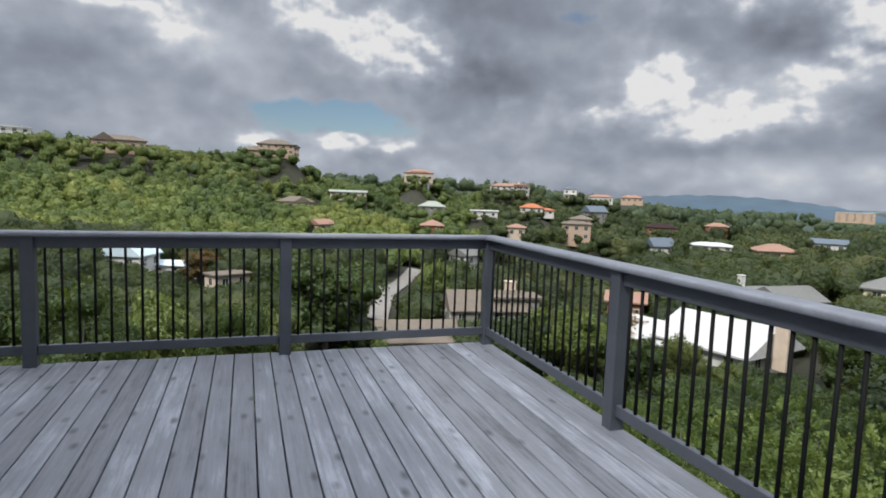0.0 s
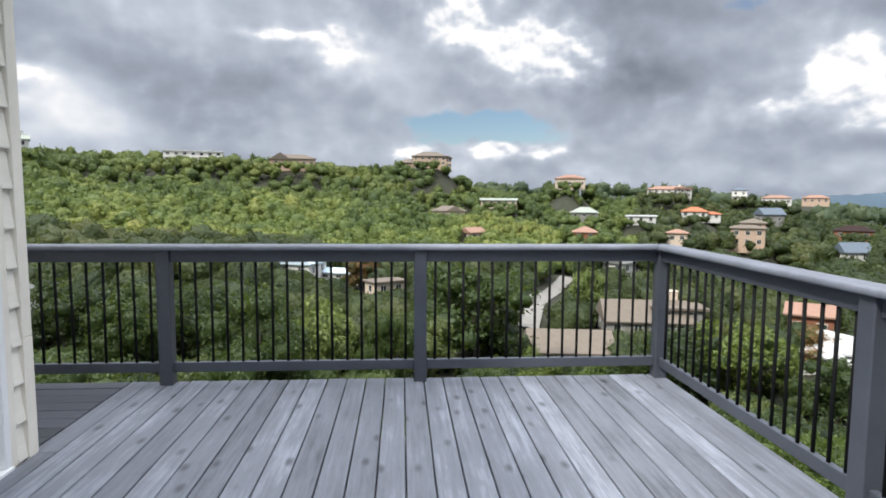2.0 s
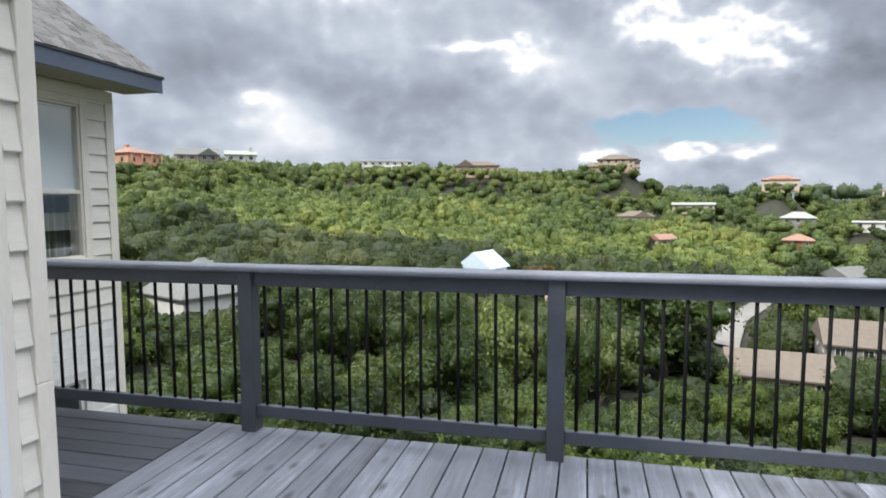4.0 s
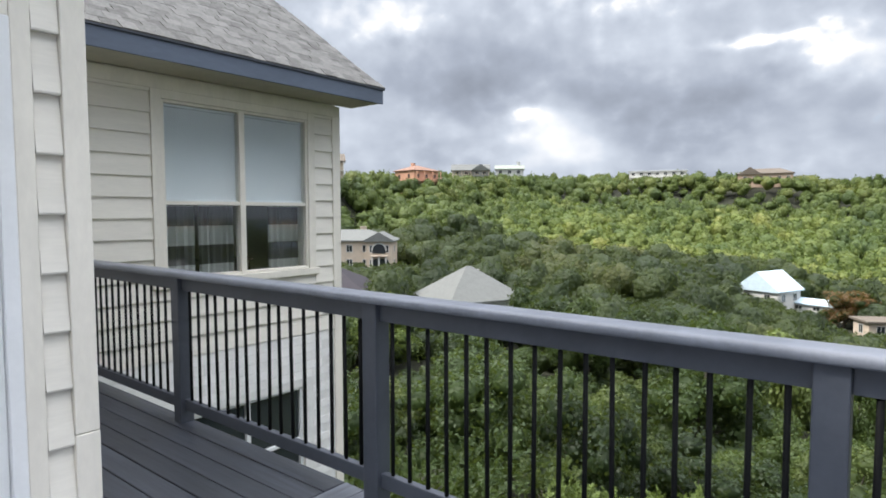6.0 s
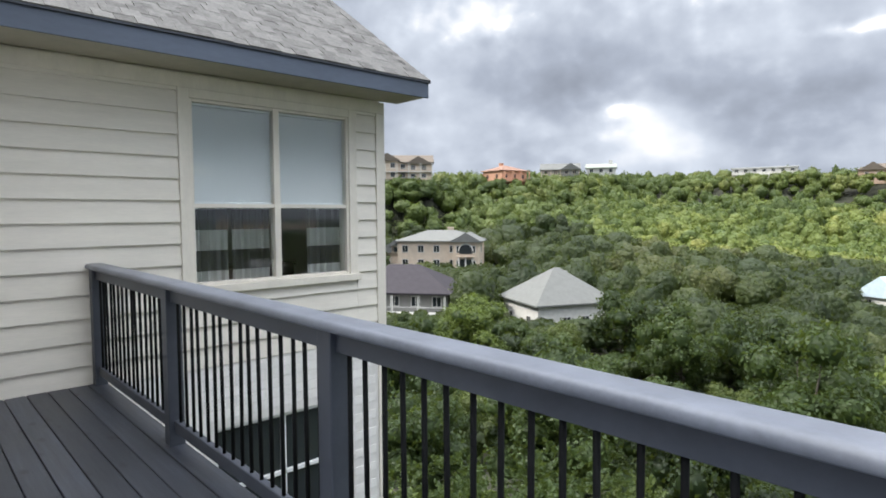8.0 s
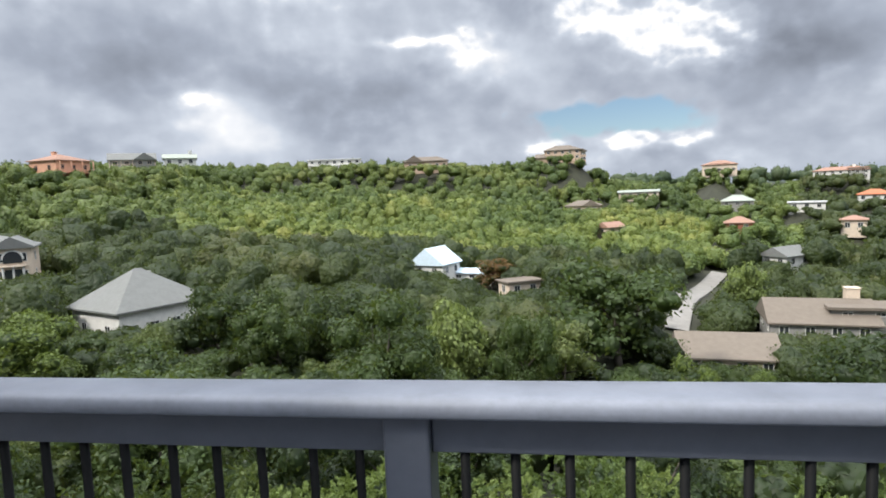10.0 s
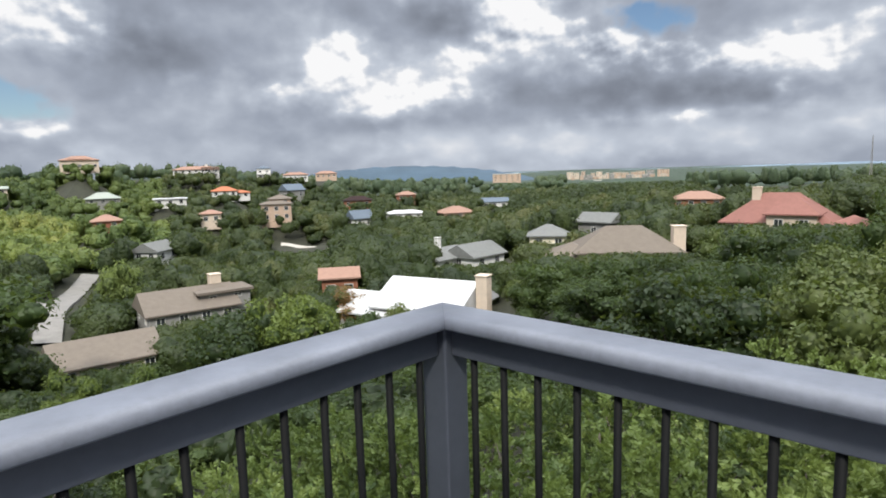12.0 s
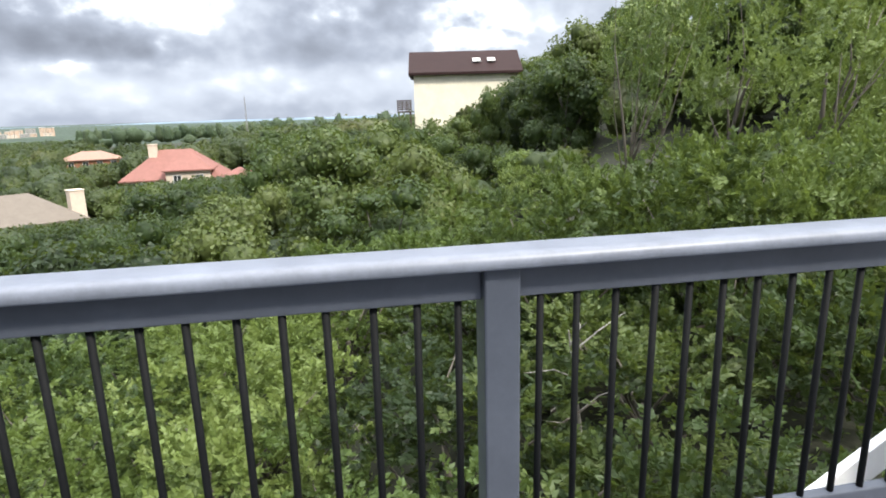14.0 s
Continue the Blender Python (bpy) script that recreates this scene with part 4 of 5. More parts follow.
def villa(label, az, el, dist, size, wall, roof, kind="hip", rise=2.2, turn=0.0, extra=(), rows=None, chimney=None, porch=0, frame_mat="white_wall", category="house", clear=0.0, group="houses across the valley", over=0.6):
    """A house whose body's centre lies in a direction and at a distance; extra: further wings (dx, dy, dz, w, d, h, roof kind, rise)."""
    w, d, h = size
    x, y = place(az, dist)
    mid = EYE.z + dist * math.tan(radians(el))
    base = mid - (h + rise) / 2
    face = az + turn
    top = empty("house", (x, y, base), label, category, group, turn=face)
    PADS.append((x, y, base - 0.4, max(w, d) * 0.75 + 5 if dist > 80 else max(w, d) * 0.6))
    drop = 2.5

    def block(w, d, h, ox, oy, oz, kind, rise, dr):
        body = part("wall", box(ox - w / 2, oy - d / 2, oz - dr, ox + w / 2, oy + d / 2, oz + h - 0.002), wall, top)
        bm = roof_bm(w, d, oz + h, rise, kind, over)
        bmesh.ops.translate(bm, verts=bm.verts, vec=(ox, oy, 0))
        part("roof", bm, roof, top)
        storeys = max(1, round(h / 3.0)) if rows is None else rows
        n = max(2, int(w / 3.4))
        for s in range(storeys):
            for k in range(n):
                house_window(top, ox - w / 2 + (k + 0.5) * w / n, oy - d / 2 - 0.02, oz + s * h / storeys + 0.9, 1.3, min(1.5, h / storeys - 1.3), 0, frame_mat)
            for k in range(max(1, int(d / 4.5))):
                nn = max(1, int(d / 4.5))
                for side in (-1, 1):
                    house_window(top, ox + side * (w / 2 + 0.02), oy - d / 2 + (k + 0.5) * d / nn, oz + s * h / storeys + 0.9, 1.2, min(1.5, h / storeys - 1.3), 90, frame_mat)
    block(w, d, h, 0, 0, 0, kind, rise, drop)
    for ex in extra:
        block(ex[3], ex[4], ex[5], ex[0], ex[1], ex[2], ex[6], ex[7], drop + ex[2])
    if chimney:
        cx, cy, cw, chh, cm = chimney
        stack = part("chimney", box(cx - cw / 2, cy - cw / 2, h * 0.4, cx + cw / 2, cy + cw / 2, h + chh, 0.05), cm, top)
        part("chimney_cap", box(cx - cw / 2 - 0.12, cy - cw / 2 - 0.12, h + chh + 0.002, cx + cw / 2 + 0.12, cy + cw / 2 + 0.12, h + chh + 0.15, 0.03), cm, stack)
    if porch:
        for s in range(porch):
            z = s * h / porch
            part("balcony", box(-w / 2, -d / 2 - 1.8, z - 0.2, w / 2, -d / 2 - 0.01, z, 0.03), frame_mat, top)
            n = max(2, int(w / 3.5))
            for k in range(n + 1):
                px_ = -w / 2 + 0.15 + k * (w - 0.3) / n
                part("column", box(px_ - 0.14, -d / 2 - 1.75, z + 0.002, px_ + 0.14, -d / 2 - 1.47, z + h / porch - 0.21), frame_mat, top)
            part("balcony_rail", box(-w / 2, -d / 2 - 1.78, z + 0.9, w / 2, -d / 2 - 1.7, z + 1.0), frame_mat, top)
    half = math.degrees(math.atan((max(w, d) * 0.5 + max([abs(e[0]) for e in extra], default=0) * 0.5) / dist))
    KEEP_CLEAR.append((az, half, dist, math.degrees(math.atan((base + h * (0.75 if dist > 200 else 0.5) + clear - EYE.z) / dist)), d * 0.5 + 1.5))
    return top


# on the ridge
villa("white flat-roofed terrace house with dark glazing on the ridge", 18.9, 3.24, 300, (25, 9, 5), "white_wall", "roof_white", "flat", 0.6, rows=2, porch=2)
villa("salmon-pink stucco house with clay hip roof and balconies", 41.2, 3.37, 225, (12, 11, 7.2), "pink", "roof_clay", "hip", 2.4, turn=40, porch=2, frame_mat="pink", chimney=(0, 2, 1.2, 3.2, "pink"))
villa("grey timber house with gables among ridge trees", 36.0, 3.76, 250, (15, 10, 5), "grey_wall", "roof_grey", "gable", 3.0, extra=[(4, -3, 0, 6, 8, 5, "gable", 2.6)], porch=2, frame_mat="cream")
villa("white stucco house with tall chimney on the ridge", 32.3, 3.75, 270, (12, 9, 5.5), "white_wall", "roof_pale_green", "gable", 2.2, chimney=(4, 0, 1.4, 3.4, "white_wall"))
villa("pale town houses with tiered white balconies on the ridge", 50.9, 3.98, 200, (19, 12, 8.5), "cream", "roof_tan", "gable", 3.0, extra=[(-5, -2, 0, 7, 10, 9, "gable", 2.6), (5, -2, 0, 7, 10, 8, "gable", 2.6)], porch=3)
villa("long tan house with brown roof among ridge trees", 10.3, 3.15, 310, (22, 10, 3.6), "tan", "roof_tan", "hip", 2.6, extra=[(-6, -1, 0, 8, 9, 3.4, "gable", 3.4)])
villa("tan house with clay roof on the hilltop", -2.6, 3.45, 320, (18, 11, 5), "tan", "roof_tan", "hip", 2.8, extra=[(-9, -3, -2.5, 9, 7, 4, "gable", 2.2), (10, -2, -1, 3, 6, 5, "gable", 1.5)])
villa("cream house with clay tile roof on the ridge slope", -16.0, 1.46, 380, (18, 12, 4.4), "cream", "roof_clay", "hip", 2.6, extra=[(0, -2, 3.5, 9, 7, 1.5, "hip", 2.0)])
villa("long white house with clay roof on the ridge slope", -24.8, 0.45, 400, (26, 11, 4.6), "white_wall", "roof_clay", "hip", 2.2, extra=[(8, -1, 0, 9, 9, 5.6, "flat", 0.5)], chimney=(6, 0, 1.6, 3.0, "white_wall"))
villa("narrow white tower house on the ridge slope", -30.5, 0.22, 430, (9, 8, 7), "white_wall", "roof_slate", "hip", 2.0, rows=2, porch=2)
villa("low white house with clay roof beside the tower house", -33.3, -0.20, 440, (17, 9, 3.6), "white_wall", "roof_clay", "hip", 2.0)
villa("clay-roofed house half hidden on the far slope", -36.1, -0.12, 480, (16, 9, 3.2), "tan", "roof_clay", "hip", 2.2)
# on the slope
villa("beige ranch house with grey-brown gable roof in the trees", -4.4, -1.60, 270, (15, 10, 3.2), "cream", "roof_tan", "hip", 2.4, extra=[(3, -3, 0, 6, 7, 3.2, "gable", 2.4)])
villa("low house with long pale roof in the trees", -9.3, -0.59, 300, (18, 7, 2.4), "cream", "roof_pale_green", "gable", 1.2)
villa("pale green metal-roofed house in the trees", -17.4, -1.54, 300, (13, 9, 2.6), "grey_wall", "roof_pale_green", "hip", 2.8)
villa("flat white house in the trees", -22.5, -2.07, 290, (13, 8, 2.8), "white_wall", "roof_white", "flat", 0.5)
villa("cottage with bright orange tile roof", -27.0, -1.37, 320, (12, 9, 2.8), "white_wall", "roof_orange", "hip", 2.4, extra=[(8, 1, -0.8, 8, 6, 2.4, "hip", 1.4)])
villa("red-brown roofed brick cottage in the trees", -17.5, -3.49, 230, (8.5, 7, 2.8), "brick_red", "roof_clay", "hip", 2.2)
villa("small clay-roofed house in the trees", -6.8, -3.65, 220, (7, 6, 2.4), "cream", "roof_clay", "gable", 2.0, turn=40)
villa("small clay-roofed brick house in the slope's trees", -25.7, -3.49, 240, (7, 6, 3.2), "cream", "roof_clay", "hip", 1.6)
villa("tan two-storey house with stacked clay roofs above a walled drive", -31.4, -3.22, 240, (11, 9, 6.2), "tan", "roof_tan", "hip", 1.8, extra=[(1.5, 3, 3.0, 8, 8, 5.0, "hip", 1.8)])
villa("slate-blue gabled house on the slope", -32.9, -1.51, 330, (10, 9, 3.6), "grey_wall", "roof_slate", "gable", 3.4, turn=30)
villa("white cottage with steep grey gable roof", -39.0, -4.34, 230, (8, 7, 3), "white_wall", "roof_slate", "gable", 3.2, turn=30)
villa("brick house with brown roof in the trees", -38.9, -2.74, 290, (13, 8, 3), "brick_red", "roof_brown", "hip", 2.2)
villa("brick house with clay roof in the woods", -43.5, -2.39, 320, (10, 7, 3), "brick_red", "roof_clay", "hip", 2.0)
villa("low white-roofed house in the trees", -43.3, -4.09, 230, (14, 7, 1.8), "white_wall", "roof_white", "hip", 1.3)
villa("tan brick house with clay roof in the trees", -48.2, -4.14, 220, (12, 9, 2.6), "tan", "roof_clay", "hip", 2.4, turn=20)
villa("pale house with slate roof far in the trees", -52.0, -3.30, 280, (12, 8, 3), "white_wall", "roof_slate", "gable", 2.0)
# in the valley
stone = villa("large stone two-storey house with arched loggia and grey roof", 47.2, -3.32, 145, (19, 12, 6.6), "cream", "roof_grey", "hip", 2.6, turn=-12, extra=[(7.2, -4, 0, 6, 7, 6.6, "gable", 2.2), (-10, 0, -0.5, 9, 10, 4.4, "gable", 3.2)], chimney=(2, 1, 1.3, 3.2, "cream"), clear=-2)
arc = [(1.5 * math.cos(math.pi * k / 12), 4.6 + 1.5 * math.sin(math.pi * k / 12)) for k in range(13)]
# flat dark panels on the wall stand for shade in loggia and entrance
part("arched_opening", prism([(1.5, 3.9)] + arc + [(-1.5, 3.9)], -7.66, -7.6, "y", m=pose(7.2, 0, 0)), "house_glass", stone, "dark arched panel standing for the shade in the loggia")
rim = [(1.8 * math.cos(math.pi * k / 12), 4.6 + 1.8 * math.sin(math.pi * k / 12)) for k in range(13)]
part("arch_surround", prism(rim + arc[::-1], -7.72, -7.58, "y", m=pose(7.2, 0, 0)), "white_wall", stone)
part("entrance", box(5.9, -7.64, 0.0, 8.5, -7.56, 2.7), "house_glass", stone, "dark flat panel standing for the shaded entrance between columns")
for dx in (5.6, 7.2, 8.8):
    part("column", tube([(dx, -7.9, -0.4), (dx, -7.9, 3.2)], [0.22, 0.18], 10), "white_wall", stone)
part("balcony", box(5.2, -8.3, 3.2, 9.2, -7.56, 3.5, 0.03), "cream", stone)
dormer = part("dormer", box(-11.2, -5.6, 3.8, -8.8, -2.5, 5.6), "cream", stone)
part("dormer_roof", prism([(-11.6, 5.6), (-10.0, 6.8), (-8.4, 5.6)], -5.9, -1.5, "y"), "roof_grey", dormer)
part("dormer_window", box(-10.5, -5.66, 4.2, -9.5, -5.58, 5.3), "house_glass", dormer)
villa("charcoal hip-roofed house with white porch posts", 50.8, -6.72, 100, (17, 12, 2.8), "grey_wall", "roof_purple", "hip", 4.2, turn=-15, porch=1, over=1.0, clear=-2)
villa("white two-storey house with grey hip roof", 36.3, -7.75, 105, (14, 13, 4.4), "white_wall", "roof_grey", "hip", 5.6, turn=30, over=0.7, clear=-1, extra=[(5, 5, 0, 9, 9, 4.6, "hip", 3.0)], chimney=(3, 2, 0.4, 4.6, "grey_wall"))
villa("house with pale blue metal roof in the valley trees", 9.8, -6.25, 150, (9, 9, 3), "white_wall", "metal_blue", "gable", 4.2, turn=60, clear=0)
villa("low metal-roofed annex in the valley trees", 6.0, -7.65, 150, (11, 4, 2.0), "white_wall", "metal_blue", "gable", 1.2, turn=-25, clear=0)
villa("stone house front half hidden by valley trees", 1.8, -8.95, 135, (8, 5, 3), "cream", "roof_tan", "flat", 0.4, turn=30, clear=0)
villa("taupe low house with clerestory windows and white chimney", -23.1, -11.01, 118, (15, 12, 2.6), "grey_wall", "roof_tan", "gable", 3.4, turn=12, extra=[(6, -1, 3.0, 9, 6, 1.8, "flat", 0.5)], chimney=(5.5, 1, 2.0, 5.0, "cream"), clear=-1)
villa("low house with broad weathered tan roof", -16.3, -14.24, 105, (14, 12, 2.6), "cream", "roof_tan", "gable", 3.0, turn=8, clear=-1)
villa("long house with bright white metal roofs and stone chimney", -45.9, -12.27, 82, (12, 11, 2.4), "white_wall", "roof_white", "gable", 3.4, turn=-30, extra=[(-8, -2, -0.8, 9, 8, 2.2, "gable", 2.4)], chimney=(8.0, -1.0, 1.6, 4.4, "cream"), clear=-1, over=0.9)
villa("brick-red house end among the trees", -36.8, -10.17, 105, (6, 6, 3.4), "brick_red", "roof_clay", "gable", 1.6, clear=0)
villa("pair of grey gabled roofs with white gable walls", -49.9, -8.22, 125, (10, 8, 2.8), "white_wall", "roof_grey", "gable", 2.6, turn=50, extra=[(-6, 4, 0, 9, 7, 2.6, "gable", 2.2)], chimney=(-7, 4, 1.0, 4.0, "white_wall"), clear=0)
villa("small grey house by the road bend", -21.0, -6.24, 175, (7, 9, 2.8), "white_wall", "roof_grey", "gable", 2.4, turn=-35, clear=0)
villa("taupe hip-roofed house with tall brick chimney", -63.8, -7.36, 108, (17, 11, 2.6), "beige", "roof_tan", "hip", 4.2, turn=10, chimney=(8.4, -3, 2.0, 4.2, "cream"), clear=1, extra=[(-9, -1, -0.6, 8, 8, 2.4, "hip", 2.4)])
villa("grey gabled house behind the taupe one", -61.8, -5.49, 140, (6, 8, 3.4), "grey_wall", "roof_grey", "gable", 2.2, turn=60, clear=0)
villa("broad house with coral-red tile roof and brick chimney", -76.5, -4.55, 132, (18, 12, 2.8), "cream", "roof_red", "hip", 5.6, turn=-10, extra=[(3, -4, 1.4, 8, 7, 3.2, "hip", 3.2), (12, -3, -0.4, 7, 7, 2.8, "hip", 2.2)], chimney=(-4.0, -1, 1.5, 6.6, "cream"), clear=1)
villa("small clay-roofed house in distant woods", -70.1, -3.26, 200, (14, 9, 2.6), "brick_red", "roof_clay", "hip", 2.4, clear=0)
villa("pale grey-roofed house half hidden in trees", -57.0, -6.44, 130, (8, 7, 2.4), "beige", "roof_grey", "hip", 2.4, clear=0)
brown = villa("beige stucco house with dark brown roof on the wooded slope", -102.5, 2.15, 66, (10.4, 8, 4.4), "beige", "roof_brown", "gable", 2.6, turn=3, rows=0, clear=0.6, group="houses on the near slope", over=0.5)
KEEP_CLEAR[-1] = (-98.8, 1.6, 66, 0.4, 5.5)
for dx in (1.2, 2.7):
    part("skylight", box(dx - 0.4, -0.35, -0.03, dx + 0.4, 0.35, 0.09, 0.02, m=pose(0, -2.6, 5.85, 30, 0, 0)), "white_wall", brown)
deck2 = empty("balcony_deck", (*place(-96.9, 62), 1.3), "small dark timber balcony beside the beige house", "balcony", turn=-97)
part("floor_boards", box(-0.7, -1.2, -0.15, 0.75, 1.2, 0.0, 0.02), "dark_wood", deck2)
for k in range(4):
    part("post", box(-0.68 + k * 0.44, -1.15, 0.002, -0.6 + k * 0.44, -1.07, 1.1), "dark_wood", deck2)
for k in range(5):
    part("rail_board", box(-0.7, -1.2, 0.12 + k * 0.2, 0.75, -1.152, 0.26 + k * 0.2, 0.008), "dark_wood", deck2)
for dx in (-0.55, 0.6):
    part("support_post", box(dx - 0.1, -1.0, -9.0, dx + 0.1, -0.8, -0.152), "dark_wood", deck2)


KEEP_CLEAR.append((-53.2, 2.2, 1090, -1.45, 20))
KEEP_CLEAR.append((-64.0, 5.2, 1290, -1.6, 60))


# ---- roads and drives ----
def strip(name, stops, width, mat, label, category):
    """A road over the ground through points given by direction and distance."""
    pts = [Vector((*place(a, r), 0)) for a, r in stops]
    path = []
    for p, q in zip(pts, pts[1:]):
        path += [p.lerp(q, k / 8) for k in range(8)]
    path.append(pts[-1])
    bm = bmesh.new()
    prev = None
    for i, p in enumerate(path):
        d = (path[min(i + 1, len(path) - 1)] - path[max(i - 1, 0)]).normalized()
        s = Vector((-d.y, d.x, 0)) * width / 2
        row = []
        for q in (p - s, p + s):
            z = float(ground_z(q.x, q.y)) + 0.5
            row += [bm.verts.new((q.x, q.y, z)), bm.verts.new((q.x, q.y, z - 1.2))]
        if prev:
            bm.faces.new((prev[0], row[0], row[2], prev[2]))
            bm.faces.new((prev[0], prev[1], row[1], row[0]))
            bm.faces.new((prev[2], row[2], row[3], prev[3]))
        prev = row
    bmesh.ops.recalc_face_normals(bm, faces=bm.faces[:])
    for p in path:
        dist = math.hypot(p.x - EYE.x, p.y - EYE.y)
        az = math.degrees(math.atan2(-(p.x - EYE.x), p.y - EYE.y))
        KEEP_CLEAR.append((az, math.degrees(math.atan(width * 0.6 / dist)), dist, math.degrees(math.atan((float(ground_z(p.x, p.y)) - EYE.z) / dist)), 5.0))
    return tagged(part(name, bm, mat), label, category, kind="structure")


strip("road", [(-12.4, 122), (-13.0, 140), (-14.4, 165), (-16.0, 190)], 4.4, "asphalt", "pale worn asphalt street climbing between trees", "road")
strip("road_side", [(-13.3, 148), (-10.5, 156)], 4.6, "asphalt", "pale side street with parked verge between trees", "road")
strip("drive", [(-31.6, 222), (-35.4, 222)], 6.0, "concrete", "pale concrete drive with wall below the tan house", "driveway")


# ---- ground ----
rings = np.concatenate([[0.01], np.geomspace(2.5, 1600, 80), [2200, 3000, 4200, 4900]])
spokes = np.radians(np.arange(0, 360, 2.0))
gx = EYE.x - np.sin(spokes)[None] * rings[:, None]
gy = EYE.y + np.cos(spokes)[None] * rings[:, None]
gv = np.stack([gx, gy, ground_z(gx, gy)], -1).reshape(-1, 3)
ns = len(spokes)
gi = np.arange(len(rings) - 1)[:, None] * ns + np.arange(ns)[None]
gj = np.arange(len(rings) - 1)[:, None] * ns + (np.arange(ns)[None] + 1) % ns
gf = np.stack([gi, gj, gj + ns, gi + ns], -1).reshape(-1, 4)
far_face = (np.arange(len(rings) - 1)[:, None] >= 66).repeat(ns, 1).ravel()
ground = tagged(new("ground", array_mesh("ground", gv, gf[:, ::-1], ["soil", "far_wood"], far_face.astype(int), True)),
                "wooded hillside ground falling into a valley", "ground", kind="structure")


# ---- trees ----
rt = random.Random(11)


def seen_over(az, dist, top):
    """The height that a tree may reach there without hiding a house, road or drive; just before a house trees reach up to its sills."""
    sky_el = float(np.interp(az, [-124, -118, -113, -109, -104, -98, -80, -60, -40], [14, 10, 6.5, 4.4, 2.2, -0.5, -1.3, -2.5, 30]))
    lim = min(top, EYE.z + dist * math.tan(radians(sky_el)) - rt.uniform(0, 1.6)) if dist < 300 else top
    for a, half, d, el, deep in KEEP_CLEAR:
        if dist < d + deep and abs(az - a) < half + math.degrees(math.atan(2.0 / dist)):
            if dist > d - deep:
                return -99.0
            lim = min(lim, EYE.z + dist * math.tan(radians(el)) - rt.uniform(0, 1.4))
    return lim


def inside_house(x, y):
    return -12.5 < x < 0.9 and -12 < y < 0.9 or -14 < x < -6.6 and y < 4.2


BUSH = [tree_pair(100 + k, 1.7, 0.4, 3.6, 24, 13200, 0.078, "leaf_near", 9, 0.7, True, 0.0, (0.16, 0.3), stem=0.6, per=22, reach=0.2) for k in range(4)]
MID = [tree_pair(200 + k, 3.2, 1.2, 6.6, 30, 4600, 0.25, "leaf_mid", 8, 0.5, True, 0.72, (0.2, 0.4), 0.5) for k in range(5)]
BIG = [tree_pair(300 + k, 3.0, 1.0, 6.4, 30, 8500, 0.17, "leaf_mid", 12, 0.5, True, 0.72, (0.2, 0.38), 0.5) for k in range(4)]
THIN = tree_pair(411, 1.5, 2.2, 9.0, 40, 9600, 0.075, "leaf_near", 9, 0.3, True, 0.0, (0.16, 0.34), 0.9, 0.3, per=16, reach=0.4)


TALL = [tree_pair(500 + k, 2.1, 0.5, 6.8, 40, 17600, 0.085, "leaf_near", 7, 0.5, True, 0.0, (0.12, 0.26), stem=0.5, per=22, reach=0.26) for k in range(2)]


def recolour(meshes, mat):
    """The same tree with leaves of another hue."""
    crown = meshes[1].copy()
    crown.materials[0] = M[mat]
    return meshes[0], crown


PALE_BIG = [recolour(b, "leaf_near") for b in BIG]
# same shrubs with darker leaves: shade put into the leaf colour
SHADE_BUSH = [recolour(b, "leaf_mid") for b in BUSH]
FEATURE_TREES = [
    (-105.3, 1.5, 50, 2.0, MID[3], "green oak before the beige house"),
    (-108.6, 3.3, 46, 2.6, BIG[2], "leafy oak on the slope above the beige house"),
    (-111.5, 4.9, 40, 3.2, BIG[1], "leafy oak on the slope above the beige house"),
    (30.2, -7.2, 76, 4.6, MID[0], "dark green oak before the grey-roofed house"),
    (25.2, -8.2, 62, 4.6, BIG[3], "dark green oak in the near valley"),
    (20.3, -8.4, 70, 4.2, MID[2], "dark green oak in the near valley"),
    (8.2, -9.6, 60, 4.0, recolour(MID[1], "leaf_near"), "light green oak in the near valley"),
    (1.8, -10.9, 56, 3.4, BIG[2], "green oak in the near valley"),
    (-13.5, -15.6, 58, 2.8, recolour(BIG[0], "leaf_bright"), "light green tree before the low house"),
    (-19.5, -16.2, 56, 2.8, recolour(BIG[3], "leaf_bright"), "light green tree before the low house"),
    (-60.5, -10.2, 58, 4.2, recolour(BIG[1], "leaf_near"), "light green oak below the taupe house"),
    (-56.0, -9.4, 70, 4.4, MID[3], "dark green oak below the grey gabled roofs"),
    (-18.3, -6.9, 130, 4.4, recolour(MID[0], "leaf_near"), "olive green oak beside the street"),
    (-42.4, -12.6, 62, 2.6, MID[2], "small leafy tree before the white-roofed house"),
    (-39.2, -13.6, 60, 3.2, MID[4], "green tree before the white-roofed house"),
    (-1.5, -12.5, 66, 4.6, MID[3], "round green oak below the street"),
    (14.3, -9.8, 46, 5.0, BIG[0], "big round-crowned light green oak below the deck"),
    (-7.3, -6.8, 82, 8.5, MID[0], "wide dark green oak beside the street"),
    (-26.2, -11.8, 70, 5.6, MID[1], "spreading dark green oak before the low house"),
    (-32.2, -10.9, 70, 4.8, recolour(MID[2], "leaf_bright"), "yellow-green tree beside the white-roofed house"),
    (44.2, -7.6, 62, 5.0, recolour(BIG[1], "leaf_bright"), "bright green leafy tree by the grey-roofed house"),
    (-37.5, -11.1, 86, 4.2, recolour(MID[3], "leaf_rust"), "rust-brown tree beside the white-roofed house"),
    (4.4, -6.3, 142, 4.6, recolour(MID[4], "leaf_rust"), "rust-brown tree in the valley"),
    (-119.0, 9.5, 14.5, 2.6, THIN, "tall thin-crowned tree rising on the near slope"),
]
spots = []


